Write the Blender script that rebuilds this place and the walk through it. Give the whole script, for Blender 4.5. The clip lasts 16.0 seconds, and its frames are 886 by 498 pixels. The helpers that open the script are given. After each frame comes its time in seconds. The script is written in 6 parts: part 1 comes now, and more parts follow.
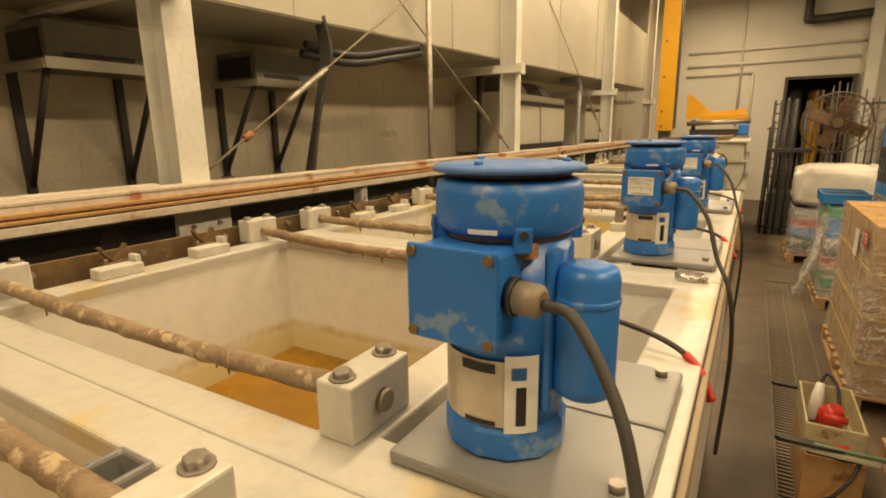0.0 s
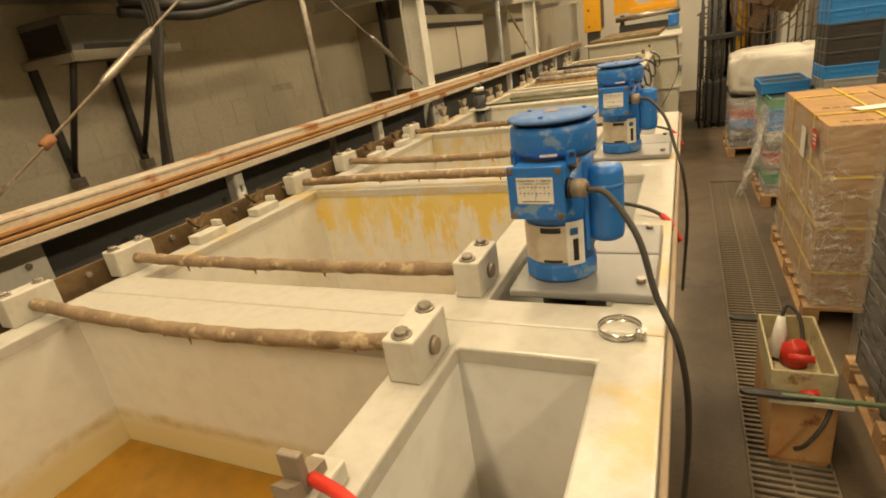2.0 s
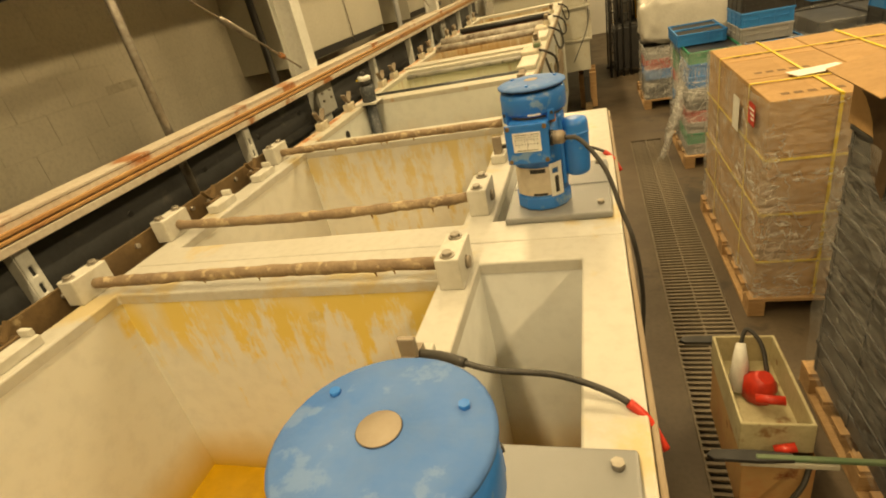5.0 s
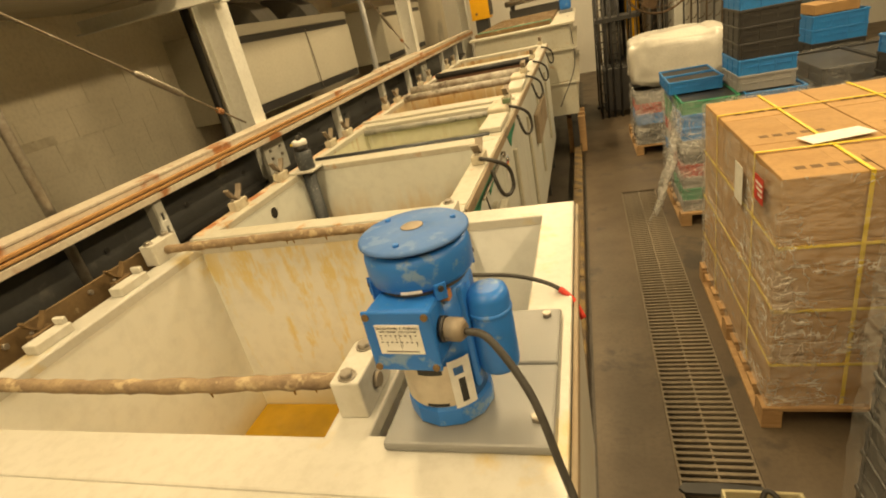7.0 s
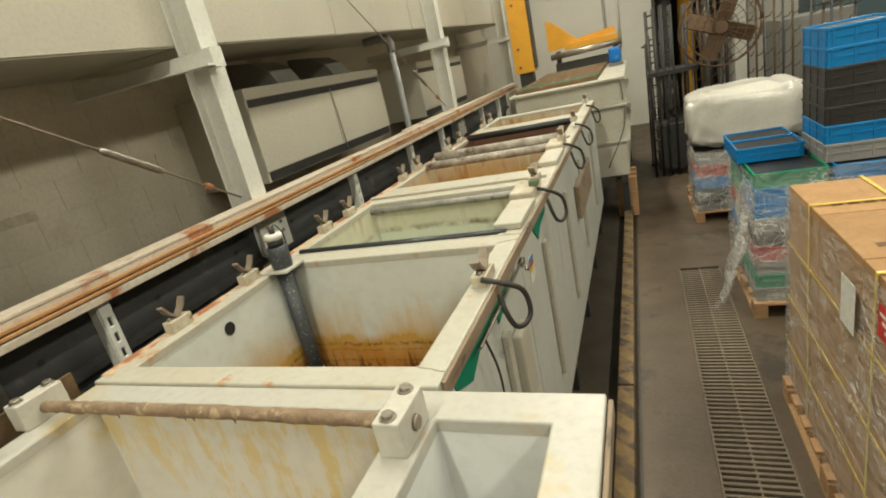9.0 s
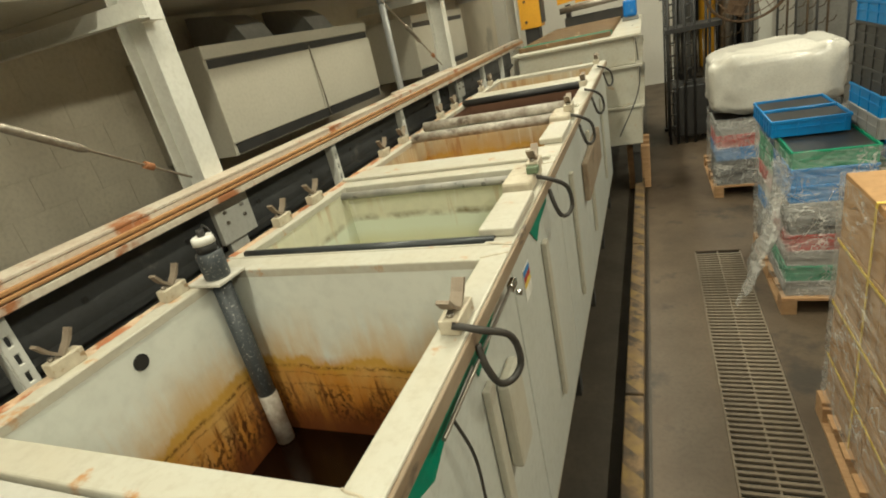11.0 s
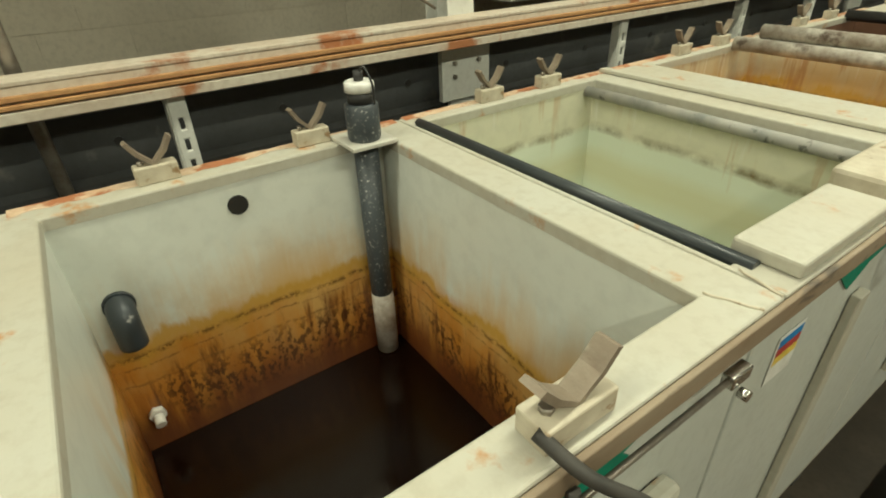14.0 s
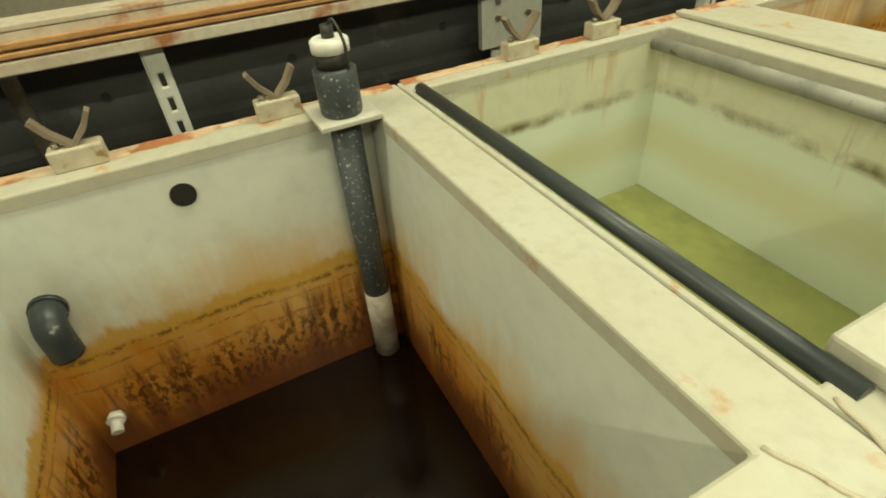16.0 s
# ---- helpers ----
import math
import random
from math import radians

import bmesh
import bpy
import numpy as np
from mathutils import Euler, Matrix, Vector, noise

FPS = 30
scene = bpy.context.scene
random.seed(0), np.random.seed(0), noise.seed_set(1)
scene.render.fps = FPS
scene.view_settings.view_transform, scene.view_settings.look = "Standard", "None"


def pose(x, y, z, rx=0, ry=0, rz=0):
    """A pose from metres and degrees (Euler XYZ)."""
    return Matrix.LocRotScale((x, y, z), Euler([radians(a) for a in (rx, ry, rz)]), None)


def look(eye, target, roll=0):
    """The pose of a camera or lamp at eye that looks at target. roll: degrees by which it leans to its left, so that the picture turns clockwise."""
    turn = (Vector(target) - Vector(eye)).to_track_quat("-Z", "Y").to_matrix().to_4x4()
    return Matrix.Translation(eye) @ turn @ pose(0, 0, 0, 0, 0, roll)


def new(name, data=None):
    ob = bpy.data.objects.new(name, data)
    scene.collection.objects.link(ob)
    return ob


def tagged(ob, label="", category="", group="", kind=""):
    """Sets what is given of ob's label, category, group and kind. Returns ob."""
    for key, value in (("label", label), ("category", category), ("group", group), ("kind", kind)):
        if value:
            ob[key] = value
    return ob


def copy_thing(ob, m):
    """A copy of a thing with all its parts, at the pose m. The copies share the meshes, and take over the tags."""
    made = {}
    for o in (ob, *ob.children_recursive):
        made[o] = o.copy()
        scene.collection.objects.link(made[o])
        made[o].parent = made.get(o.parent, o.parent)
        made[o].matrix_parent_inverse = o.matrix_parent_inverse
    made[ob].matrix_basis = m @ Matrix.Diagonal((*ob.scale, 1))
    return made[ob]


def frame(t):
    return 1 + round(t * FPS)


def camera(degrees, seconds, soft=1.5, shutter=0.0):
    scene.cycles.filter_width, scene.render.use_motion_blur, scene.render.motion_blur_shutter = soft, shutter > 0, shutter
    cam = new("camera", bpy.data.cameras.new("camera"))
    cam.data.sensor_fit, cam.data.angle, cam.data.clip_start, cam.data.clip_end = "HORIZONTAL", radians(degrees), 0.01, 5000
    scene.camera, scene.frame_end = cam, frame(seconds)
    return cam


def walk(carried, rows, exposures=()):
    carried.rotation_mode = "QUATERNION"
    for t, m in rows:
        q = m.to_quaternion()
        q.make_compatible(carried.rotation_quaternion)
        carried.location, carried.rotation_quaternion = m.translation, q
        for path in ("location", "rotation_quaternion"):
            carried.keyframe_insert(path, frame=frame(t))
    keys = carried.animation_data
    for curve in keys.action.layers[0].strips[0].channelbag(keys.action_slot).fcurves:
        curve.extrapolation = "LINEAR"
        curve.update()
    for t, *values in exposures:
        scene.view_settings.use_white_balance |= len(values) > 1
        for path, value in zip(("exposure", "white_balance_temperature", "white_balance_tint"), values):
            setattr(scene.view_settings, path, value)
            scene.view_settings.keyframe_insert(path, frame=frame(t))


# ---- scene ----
cam = camera(80.6, 16.0, soft=1.9)
PATH = [
    (0, (0.41, 0.694, 1.94), (-0.58, 2.376, 1.503), -0.8),
    (0.5, (0.418, 0.818, 1.969), (-0.546, 2.518, 1.545), -1.6),
    (1, (0.442, 1.047, 2.025), (-0.564, 2.705, 1.537), -3.8),
    (1.5, (0.423, 1.221, 2.052), (-0.552, 2.862, 1.457), -7.4),
    (2, (0.393, 1.311, 2.049), (-0.437, 2.986, 1.337), -9.0),
    (2.5, (0.336, 1.431, 2.079), (-0.337, 3.129, 1.265), -9.4),
    (3, (0.276, 1.525, 2.118), (-0.364, 3.204, 1.241), -10.5),
    (3.5, (0.179, 1.619, 2.128), (-0.447, 3.273, 1.193), -11.8),
    (4, (0.141, 1.679, 2.146), (-0.484, 3.321, 1.191), -12.8),
    (4.5, (0.212, 1.883, 2.156), (-0.394, 3.542, 1.218), -12.9),
    (5, (0.326, 2.071, 2.177), (-0.263, 3.75, 1.265), -12.9),
    (5.2, (0.354, 2.119, 2.182), (-0.228, 3.81, 1.287), -13.0),
    (7.3, (0.459, 2.876, 2.182), (-0.117, 4.619, 1.388), -12.6),
    (7.5, (0.469, 2.972, 2.184), (-0.074, 4.732, 1.405), -12.7),
    (8, (0.422, 3.129, 2.213), (-0.056, 4.93, 1.488), -13.2),
    (8.5, (0.421, 3.27, 2.225), (-0.179, 5.059, 1.562), -13.2),
    (9, (0.479, 3.426, 2.217), (-0.262, 5.175, 1.59), -12.8),
    (9.2, (0.528, 3.479, 2.208), (-0.222, 5.223, 1.578), -12.7),
    (11.3, (0.379, 4.065, 2.203), (-0.398, 5.728, 1.409), -12.8),
    (11.5, (0.353, 4.174, 2.201), (-0.571, 5.761, 1.41), -12.2),
    (12, (0.324, 4.314, 2.169), (-0.894, 5.676, 1.354), -9.3),
    (12.5, (0.285, 4.308, 2.143), (-1.022, 5.526, 1.243), -8.1),
    (13, (0.233, 4.249, 2.143), (-1.059, 5.407, 1.148), -6.4),
    (13.5, (0.193, 4.286, 2.118), (-1.108, 5.408, 1.094), -4.4),
    (14, (0.234, 4.557, 2.054), (-1.177, 5.521, 1.014), -2.1),
    (14.5, (0.303, 4.774, 2.044), (-1.186, 5.519, 0.936), -2.5),
    (15, (0.16, 4.787, 2.023), (-1.349, 5.383, 0.854), -3.5),
    (15.5, (0.075, 4.821, 2.034), (-1.429, 5.409, 0.855), -4.2),
    (16, (0.043, 4.893, 2.017), (-1.398, 5.549, 0.794), -4.8),
]
EXPOSURES = [(0, -0.22, 6900, 19), (1, -0.12, 7800, 19), (1.5, -0.22, 6500, 18), (2, -0.25, 6600, 17), (2.5, -0.28, 6200, 16), (4, -0.38, 6300, 10), (4.5, -0.32, 7300, 10), (5, -0.2, 7700, 10), (7.5, -0.15, 7300, 15), (8, -0.2, 7700, 20), (8.5, -0.26, 5700, 15), (9, -0.27, 5000, 9), (11.5, -0.2, 5100, 6), (13.5, -0.3, 4900, 3), (14.5, -0.35, 5000, -4), (15.5, -0.33, 5100, -7), (16, -0.32, 5300, -7)]
walk(cam, [(t, look(eye, target, roll)) for t, eye, target, roll in PATH], EXPOSURES)

# ---- world and lamps ----
world = bpy.data.worlds.new("world")
scene.world = world
world.use_nodes = True
world.node_tree.nodes["Background"].inputs[0].default_value = (0.9, 0.8, 0.6, 1)
world.node_tree.nodes["Background"].inputs[1].default_value = 0.03
LAMP_COLOUR = (1.0, 0.80, 0.47)
LAMP_SPOTS = [(-0.55, -1.6), (-0.55, 2.4), (-0.55, 6.4), (-0.55, 10.4), (-0.55, 14.4), (3.4, 1.0), (3.4, 6.0), (3.4, 11.0)]
LAMP_Z, LAMP_POWER, AISLE_POWER = 5.2, 125.0, 200.0

# ---- materials ----
def material(name, colour, second=None, scale=6.0, rough=0.5, metal=0.0, bump=0.15, stain=None, stain_scale=2.5,
             stain_at=0.6, fine=40.0, stretch=(1, 1, 1), spec=0.5, random_tint=0.0, whole=False):
    """Two scales of mottling, an optional stain with ragged edges, and a fine relief."""
    m = bpy.data.materials.new(name)
    m.use_nodes = True
    nt = m.node_tree
    N, L = nt.nodes, nt.links
    p = N["Principled BSDF"]
    co = N.new("ShaderNodeTexCoord")
    mp = N.new("ShaderNodeMapping")
    mp.inputs["Scale"].default_value = stretch
    if whole:
        L.new(N.new("ShaderNodeNewGeometry").outputs["Position"], mp.inputs["Vector"])
    else:
        L.new(co.outputs["Object"], mp.inputs["Vector"])

    def noise_tex(sc, detail=5.0):
        n = N.new("ShaderNodeTexNoise")
        n.inputs["Scale"].default_value = sc
        n.inputs["Detail"].default_value = detail
        n.inputs["Roughness"].default_value = 0.6
        L.new(mp.outputs["Vector"], n.inputs["Vector"])
        return n

    def mix(fac, a, b):
        x = N.new("ShaderNodeMix")
        x.data_type = "RGBA"
        L.new(fac, x.inputs[0])
        for sock, v in ((x.inputs[6], a), (x.inputs[7], b)):
            if hasattr(v, "is_linked"):
                L.new(v, sock)
            else:
                sock.default_value = (*v, 1)
        return x.outputs[2]

    def ramp(src, lo, hi):
        r = N.new("ShaderNodeMapRange")
        r.inputs["From Min"].default_value = lo
        r.inputs["From Max"].default_value = hi
        L.new(src, r.inputs["Value"])
        return r.outputs["Result"]

    second = second or tuple(c * 0.8 for c in colour)
    big, small = noise_tex(scale), noise_tex(fine, 3.0)
    out = mix(ramp(big.outputs["Fac"], 0.35, 0.7), colour, second)
    dim = mix(ramp(small.outputs["Fac"], 0.45, 0.95), out, tuple(c * 0.86 for c in second))
    out = dim
    if stain:
        st = noise_tex(stain_scale, 8.0)
        out = mix(ramp(st.outputs["Fac"], stain_at, stain_at + 0.07), out, stain)
    if random_tint:
        oi = N.new("ShaderNodeObjectInfo")
        hsv = N.new("ShaderNodeHueSaturation")
        r = N.new("ShaderNodeMapRange")
        r.inputs["To Min"].default_value, r.inputs["To Max"].default_value = 1 - random_tint, 1 + random_tint
        L.new(oi.outputs["Random"], r.inputs["Value"])
        L.new(r.outputs["Result"], hsv.inputs["Value"])
        L.new(out, hsv.inputs["Color"])
        out = hsv.outputs["Color"]
    L.new(out, p.inputs["Base Color"])
    rr = N.new("ShaderNodeMapRange")
    rr.inputs["To Min"].default_value, rr.inputs["To Max"].default_value = max(0.03, rough - 0.12), min(1, rough + 0.15)
    L.new(big.outputs["Fac"], rr.inputs["Value"])
    L.new(rr.outputs["Result"], p.inputs["Roughness"])
    p.inputs["Metallic"].default_value = metal
    p.inputs["Specular IOR Level"].default_value = spec
    if bump:
        b = N.new("ShaderNodeBump")
        b.inputs["Strength"].default_value = bump
        b.inputs["Distance"].default_value = 0.004
        L.new(small.outputs["Fac"], b.inputs["Height"])
        L.new(b.outputs["Normal"], p.inputs["Normal"])
    return m


def liner_material(name, clean, grime, line, soft, deep=None, streak=None, streak_y=None, tide=None, rim_runs=None, streak_fall=0.55):
    """Tank lining: clean above, stained below a ragged tide line at height line; streak: rust runs down the end wall past streak_y."""
    m = material(name, clean, tuple(c * 0.96 for c in clean), 1.3, 0.3, bump=0.02, fine=18)
    nt = m.node_tree
    N, L = nt.nodes, nt.links
    p = N["Principled BSDF"]
    base = p.inputs["Base Color"].links[0].from_socket
    co = N.new("ShaderNodeTexCoord")
    sep = N.new("ShaderNodeSeparateXYZ")
    L.new(co.outputs["Object"], sep.inputs[0])

    def noise_tex(sc, stretch, detail=7.0):
        mp = N.new("ShaderNodeMapping")
        mp.inputs["Scale"].default_value = stretch
        L.new(co.outputs["Object"], mp.inputs["Vector"])
        n = N.new("ShaderNodeTexNoise")
        n.inputs["Scale"].default_value, n.inputs["Detail"].default_value = sc, detail
        n.inputs["Roughness"].default_value = 0.65
        L.new(mp.outputs["Vector"], n.inputs["Vector"])
        return n.outputs["Fac"]

    def maths(op, a, b):
        x = N.new("ShaderNodeMath")
        x.operation = op
        for sock, v in ((x.inputs[0], a), (x.inputs[1], b)):
            if hasattr(v, "is_linked"):
                L.new(v, sock)
            else:
                sock.default_value = v
        return x.outputs[0]

    def ramp(src, lo, hi):
        r = N.new("ShaderNodeMapRange")
        r.inputs["From Min"].default_value, r.inputs["From Max"].default_value = lo, hi
        L.new(src, r.inputs["Value"])
        return r.outputs["Result"]

    def mix(fac, a, b):
        x = N.new("ShaderNodeMix")
        x.data_type = "RGBA"
        L.new(fac, x.inputs[0])
        L.new(a, x.inputs[6])
        if hasattr(b, "is_linked"):
            L.new(b, x.inputs[7])
        else:
            x.inputs[7].default_value = (*b, 1)
        return x.outputs[2]

    wob = maths("MULTIPLY", maths("SUBTRACT", noise_tex(4.0, (1, 1, 0.35)), 0.5), 0.05 if tide else 0.12)
    height = maths("ADD", sep.outputs[2], wob)
    out = mix(ramp(height, line + soft, line - soft), base, grime)
    z = sep.outputs[2]
    big = noise_tex(2.2, (1, 1, 0.6))
    if deep:
        uneven = maths("MULTIPLY", maths("SUBTRACT", noise_tex(11.0, (1, 1, 0.25)), 0.5), 0.16)
        h2 = maths("ADD", height, uneven)
        # pale brown wash and drips above the line
        drip = maths("MULTIPLY", ramp(noise_tex(9.0, (1, 1, 0.12)), 0.45, 0.62), ramp(height, line + 0.24, line + 0.02))
        out = mix(maths("MULTIPLY", maths("MULTIPLY", drip, ramp(height, line - 0.03, line + 0.01)), 0.6), out, (0.60, 0.40, 0.15))
        wash = maths("MULTIPLY", ramp(h2, line + 0.16, line), ramp(big, 0.42, 0.58))
        out = mix(maths("MULTIPLY", wash, 0.85), out, (0.60, 0.39, 0.12))
        # ochre band at the top of the stain, orange and red-brown further down
        band = maths("MULTIPLY", ramp(h2, line + 0.015, line - 0.005), ramp(h2, line - 0.06, line - 0.02))
        out = mix(maths("MULTIPLY", band, 0.85), out, (0.54, 0.32, 0.04))
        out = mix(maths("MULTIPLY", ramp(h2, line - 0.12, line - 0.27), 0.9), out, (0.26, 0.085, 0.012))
        below = ramp(h2, line - 0.05, line - 0.1)
        out = mix(maths("MULTIPLY", maths("MULTIPLY", below, ramp(noise_tex(19.0, (1, 1, 0.09)), 0.50, 0.60)), 0.65), out, (0.56, 0.26, 0.03))
        out = mix(maths("MULTIPLY", maths("MULTIPLY", below, ramp(noise_tex(13.0, (1, 1, 0.12)), 0.52, 0.60)), 0.8), out, (0.13, 0.04, 0.01))
        # dark brown towards the bottom, at fixed heights
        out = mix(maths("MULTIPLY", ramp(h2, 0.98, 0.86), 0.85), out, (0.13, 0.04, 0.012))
        # broken dark deposit lines
        fleck = noise_tex(75.0, (1, 1, 1), 4.0)
        gaps = ramp(noise_tex(6.0, (1, 1, 0.3)), 0.36, 0.48)
        for dz, w, k in ((-0.03, 0.012, 0.9), (-0.062, 0.005, 0.7), (-0.118, 0.007, 0.6)):
            hz = maths("ADD", z, maths("MULTIPLY", wob, 0.7))
            ln = maths("MULTIPLY", ramp(hz, line + dz + w, line + dz), ramp(hz, line + dz - w, line + dz))
            ln = maths("MULTIPLY", maths("MULTIPLY", ln, gaps), ramp(fleck, 0.42, 0.52))
            out = mix(maths("MULTIPLY", ln, k), out, (0.13, 0.065, 0.02))
        # dark scabs in a low row
        scab = maths("MULTIPLY", ramp(noise_tex(60.0, (1, 1, 0.6), 5.0), 0.49, 0.55), ramp(noise_tex(4.5, (1, 1, 0.4), 2.0), 0.43, 0.53))
        row = maths("MULTIPLY", ramp(z, line - 0.10, line - 0.16), ramp(z, line - 0.32, line - 0.26))
        out = mix(maths("MULTIPLY", maths("MULTIPLY", scab, row), 0.8), out, deep)
    if tide:
        low = maths("MULTIPLY", ramp(height, line - 0.06, line - 0.12), ramp(height, line - 0.24, line - 0.17))
        out = mix(maths("MULTIPLY", low, 0.5), out, (0.60, 0.55, 0.30))
        edge = maths("MULTIPLY", ramp(height, line + 0.03, line + 0.008), ramp(height, line - 0.016, line + 0.002))
        out = mix(maths("MULTIPLY", edge, ramp(noise_tex(7.0, (1, 1, 1)), 0.38, 0.6)), out, tide)
    if rim_runs:
        runs = maths("ADD", noise_tex(13.0, (1, 1, 0.07)), maths("MULTIPLY", maths("SUBTRACT", z, 1.5), 0.35))
        f = maths("MULTIPLY", ramp(runs, 0.535, 0.60), ramp(big, 0.40, 0.58))
        out = mix(maths("MULTIPLY", f, 0.75), out, rim_runs)
        pale = maths("ADD", noise_tex(17.0, (1.3, 1.3, 0.05)), maths("MULTIPLY", maths("SUBTRACT", z, 1.5), 0.3))
        out = mix(maths("MULTIPLY", ramp(pale, 0.58, 0.62), 0.5), out, (0.78, 0.76, 0.70))
    if streak:
        runs = noise_tex(15.0, (1, 0.0, 0.2), 7.0)
        spot = noise_tex(30.0, (1, 1, 0.8))
        v = maths("ADD", maths("ADD", maths("MULTIPLY", runs, 0.75), maths("MULTIPLY", spot, 0.25)), maths("MULTIPLY", maths("SUBTRACT", z, 1.36), streak_fall))
        f = maths("MULTIPLY", ramp(v, 0.485, 0.56), ramp(noise_tex(2.6, (1, 0, 0.5), 2.0), 0.36, 0.50))
        f = maths("MULTIPLY", f, ramp(sep.outputs[1], streak_y - 0.02, streak_y))
        out = mix(maths("MULTIPLY", f, 0.85), out, streak)
    L.new(out, p.inputs["Base Color"])
    return m


def stretch_film_material(name, cover, crease_glint=0.7):
    """Clear film: mostly see-through, unevenly milky, with highlight streaks painted along creases, and crinkled gloss.
    """
    m = bpy.data.materials.new(name)
    m.use_nodes = True
    N, L = m.node_tree.nodes, m.node_tree.links
    p = N["Principled BSDF"]
    p.inputs["Base Color"].default_value = (0.78, 0.77, 0.74, 1)
    p.inputs["Roughness"].default_value = 0.17
    p.inputs["IOR"].default_value = 1.52
    c = N.new("ShaderNodeNewGeometry")

    def layer(scale, stretch, turn, detail):
        mp = N.new("ShaderNodeMapping")
        mp.inputs["Scale"].default_value, mp.inputs["Rotation"].default_value = stretch, turn
        n = N.new("ShaderNodeTexNoise")
        n.inputs["Scale"].default_value, n.inputs["Detail"].default_value, n.inputs["Distortion"].default_value = scale, detail, 0.6
        L.new(c.outputs["Position"], mp.inputs["Vector"])
        L.new(mp.outputs["Vector"], n.inputs["Vector"])
        return n.outputs["Fac"]

    def maths(op, a, b):
        x = N.new("ShaderNodeMath")
        x.operation = op
        for sock, v in ((x.inputs[0], a), (x.inputs[1], b)):
            if hasattr(v, "is_linked"):
                L.new(v, sock)
            else:
                sock.default_value = v
        return x.outputs[0]

    def ramp(src, lo, hi, a=0.0, b=1.0):
        r = N.new("ShaderNodeMapRange")
        for key, v in (("From Min", lo), ("From Max", hi), ("To Min", a), ("To Max", b)):
            r.inputs[key].default_value = v
        L.new(src, r.inputs["Value"])
        return r.outputs["Result"]

    def crease(n, width):
        return ramp(maths("ABSOLUTE", maths("SUBTRACT", n, 0.5), 0.0), width, 0.0)

    a = layer(5.0, (1, 1, 2.6), (0.5, 0.4, 0.2), 3.0)
    b = layer(7.0, (1.6, 1.6, 0.8), (-0.7, 0.5, 0.0), 3.0)
    fine = layer(26.0, (1, 1, 1.8), (0.3, 0.9, 0.4), 3.0)
    # highlight streaks on the creases, painted as thin whiter, less see-through lines
    lines = maths("MAXIMUM", crease(a, 0.022), maths("MULTIPLY", crease(b, 0.018), 0.8))
    lines = maths("MULTIPLY", lines, ramp(layer(3.1, (1, 1, 1.3), (0.2, 0, 0.5), 2.0), 0.46, 0.60))
    milky = ramp(layer(2.4, (1, 1, 1), (0, 0, 0), 4.0), 0.35, 0.7, cover * 0.7, cover * 1.5)
    L.new(maths("MINIMUM", maths("ADD", milky, maths("MULTIPLY", lines, crease_glint)), 0.9), p.inputs["Alpha"])
    bump = N.new("ShaderNodeBump")
    bump.inputs["Strength"].default_value, bump.inputs["Distance"].default_value = 1.0, 0.06
    L.new(maths("ADD", maths("ADD", a, b), maths("MULTIPLY", fine, 0.35)), bump.inputs["Height"])
    L.new(bump.outputs["Normal"], p.inputs["Normal"])
    return m


M_FLOOR = material("concrete_floor", (0.125, 0.093, 0.06), (0.085, 0.062, 0.04), 2.2, 0.5, bump=0.25, stain=(0.05, 0.04, 0.03), stain_scale=2.1, stain_at=0.57)
M_WALL = material("painted_block", (0.72, 0.66, 0.53), (0.60, 0.55, 0.44), 1.2, 0.7, bump=0.2, stain=(0.42, 0.39, 0.32), stain_scale=0.9, stain_at=0.56)
M_BLOCKS = material("painted_wall_block", (0.74, 0.68, 0.54), (0.62, 0.565, 0.45), 1.1, 0.7, bump=0.3, stain=(0.52, 0.46, 0.34), stain_scale=0.9, stain_at=0.55, random_tint=0.02, whole=True)
M_WALLN = material("white_wall", (0.74, 0.72, 0.66), (0.66, 0.64, 0.58), 1.0, 0.7, bump=0.15)
M_CEIL = material("ceiling_paint", (0.42, 0.40, 0.35), None, 2, 0.8)
M_CREAM = material("cream_sheet_metal", (0.50, 0.475, 0.395), (0.45, 0.425, 0.35), 1.5, 0.45, bump=0.05, stain=(0.41, 0.375, 0.30), stain_scale=1.7, stain_at=0.62)
M_WHITE = material("white_enamel_steel", (0.72, 0.72, 0.67), (0.64, 0.63, 0.57), 3, 0.42, bump=0.08, stain=(0.42, 0.30, 0.17), stain_scale=7, stain_at=0.71)
M_RAIL = material("rail_old_paint", (0.63, 0.57, 0.47), (0.52, 0.43, 0.33), 5, 0.6, bump=0.4, stain=(0.36, 0.15, 0.055), stain_scale=3.6, stain_at=0.565)
M_RIB = material("orange_rusted_rib", (0.50, 0.29, 0.11), (0.38, 0.19, 0.07), 7, 0.7, bump=0.5, stain=(0.26, 0.11, 0.045), stain_scale=6, stain_at=0.57)
M_CHANNEL = material("grey_black_channel_paint", (0.066, 0.068, 0.07), (0.05, 0.05, 0.05), 3, 0.42, bump=0.15, stain=(0.11, 0.105, 0.095), stain_scale=4, stain_at=0.6)
M_RUST = material("rust", (0.42, 0.20, 0.08), (0.26, 0.11, 0.045), 12, 0.75, bump=0.6)
M_DARK = material("dark_steel", (0.045, 0.045, 0.046), (0.07, 0.066, 0.06), 4, 0.5, 0.3, bump=0.2)
M_BLACK = material("black_plastic", (0.022, 0.022, 0.023), (0.04, 0.038, 0.036), 9, 0.45, bump=0.1)
M_GREYBOX = material("grey_equipment", (0.22, 0.215, 0.2), None, 5, 0.5)
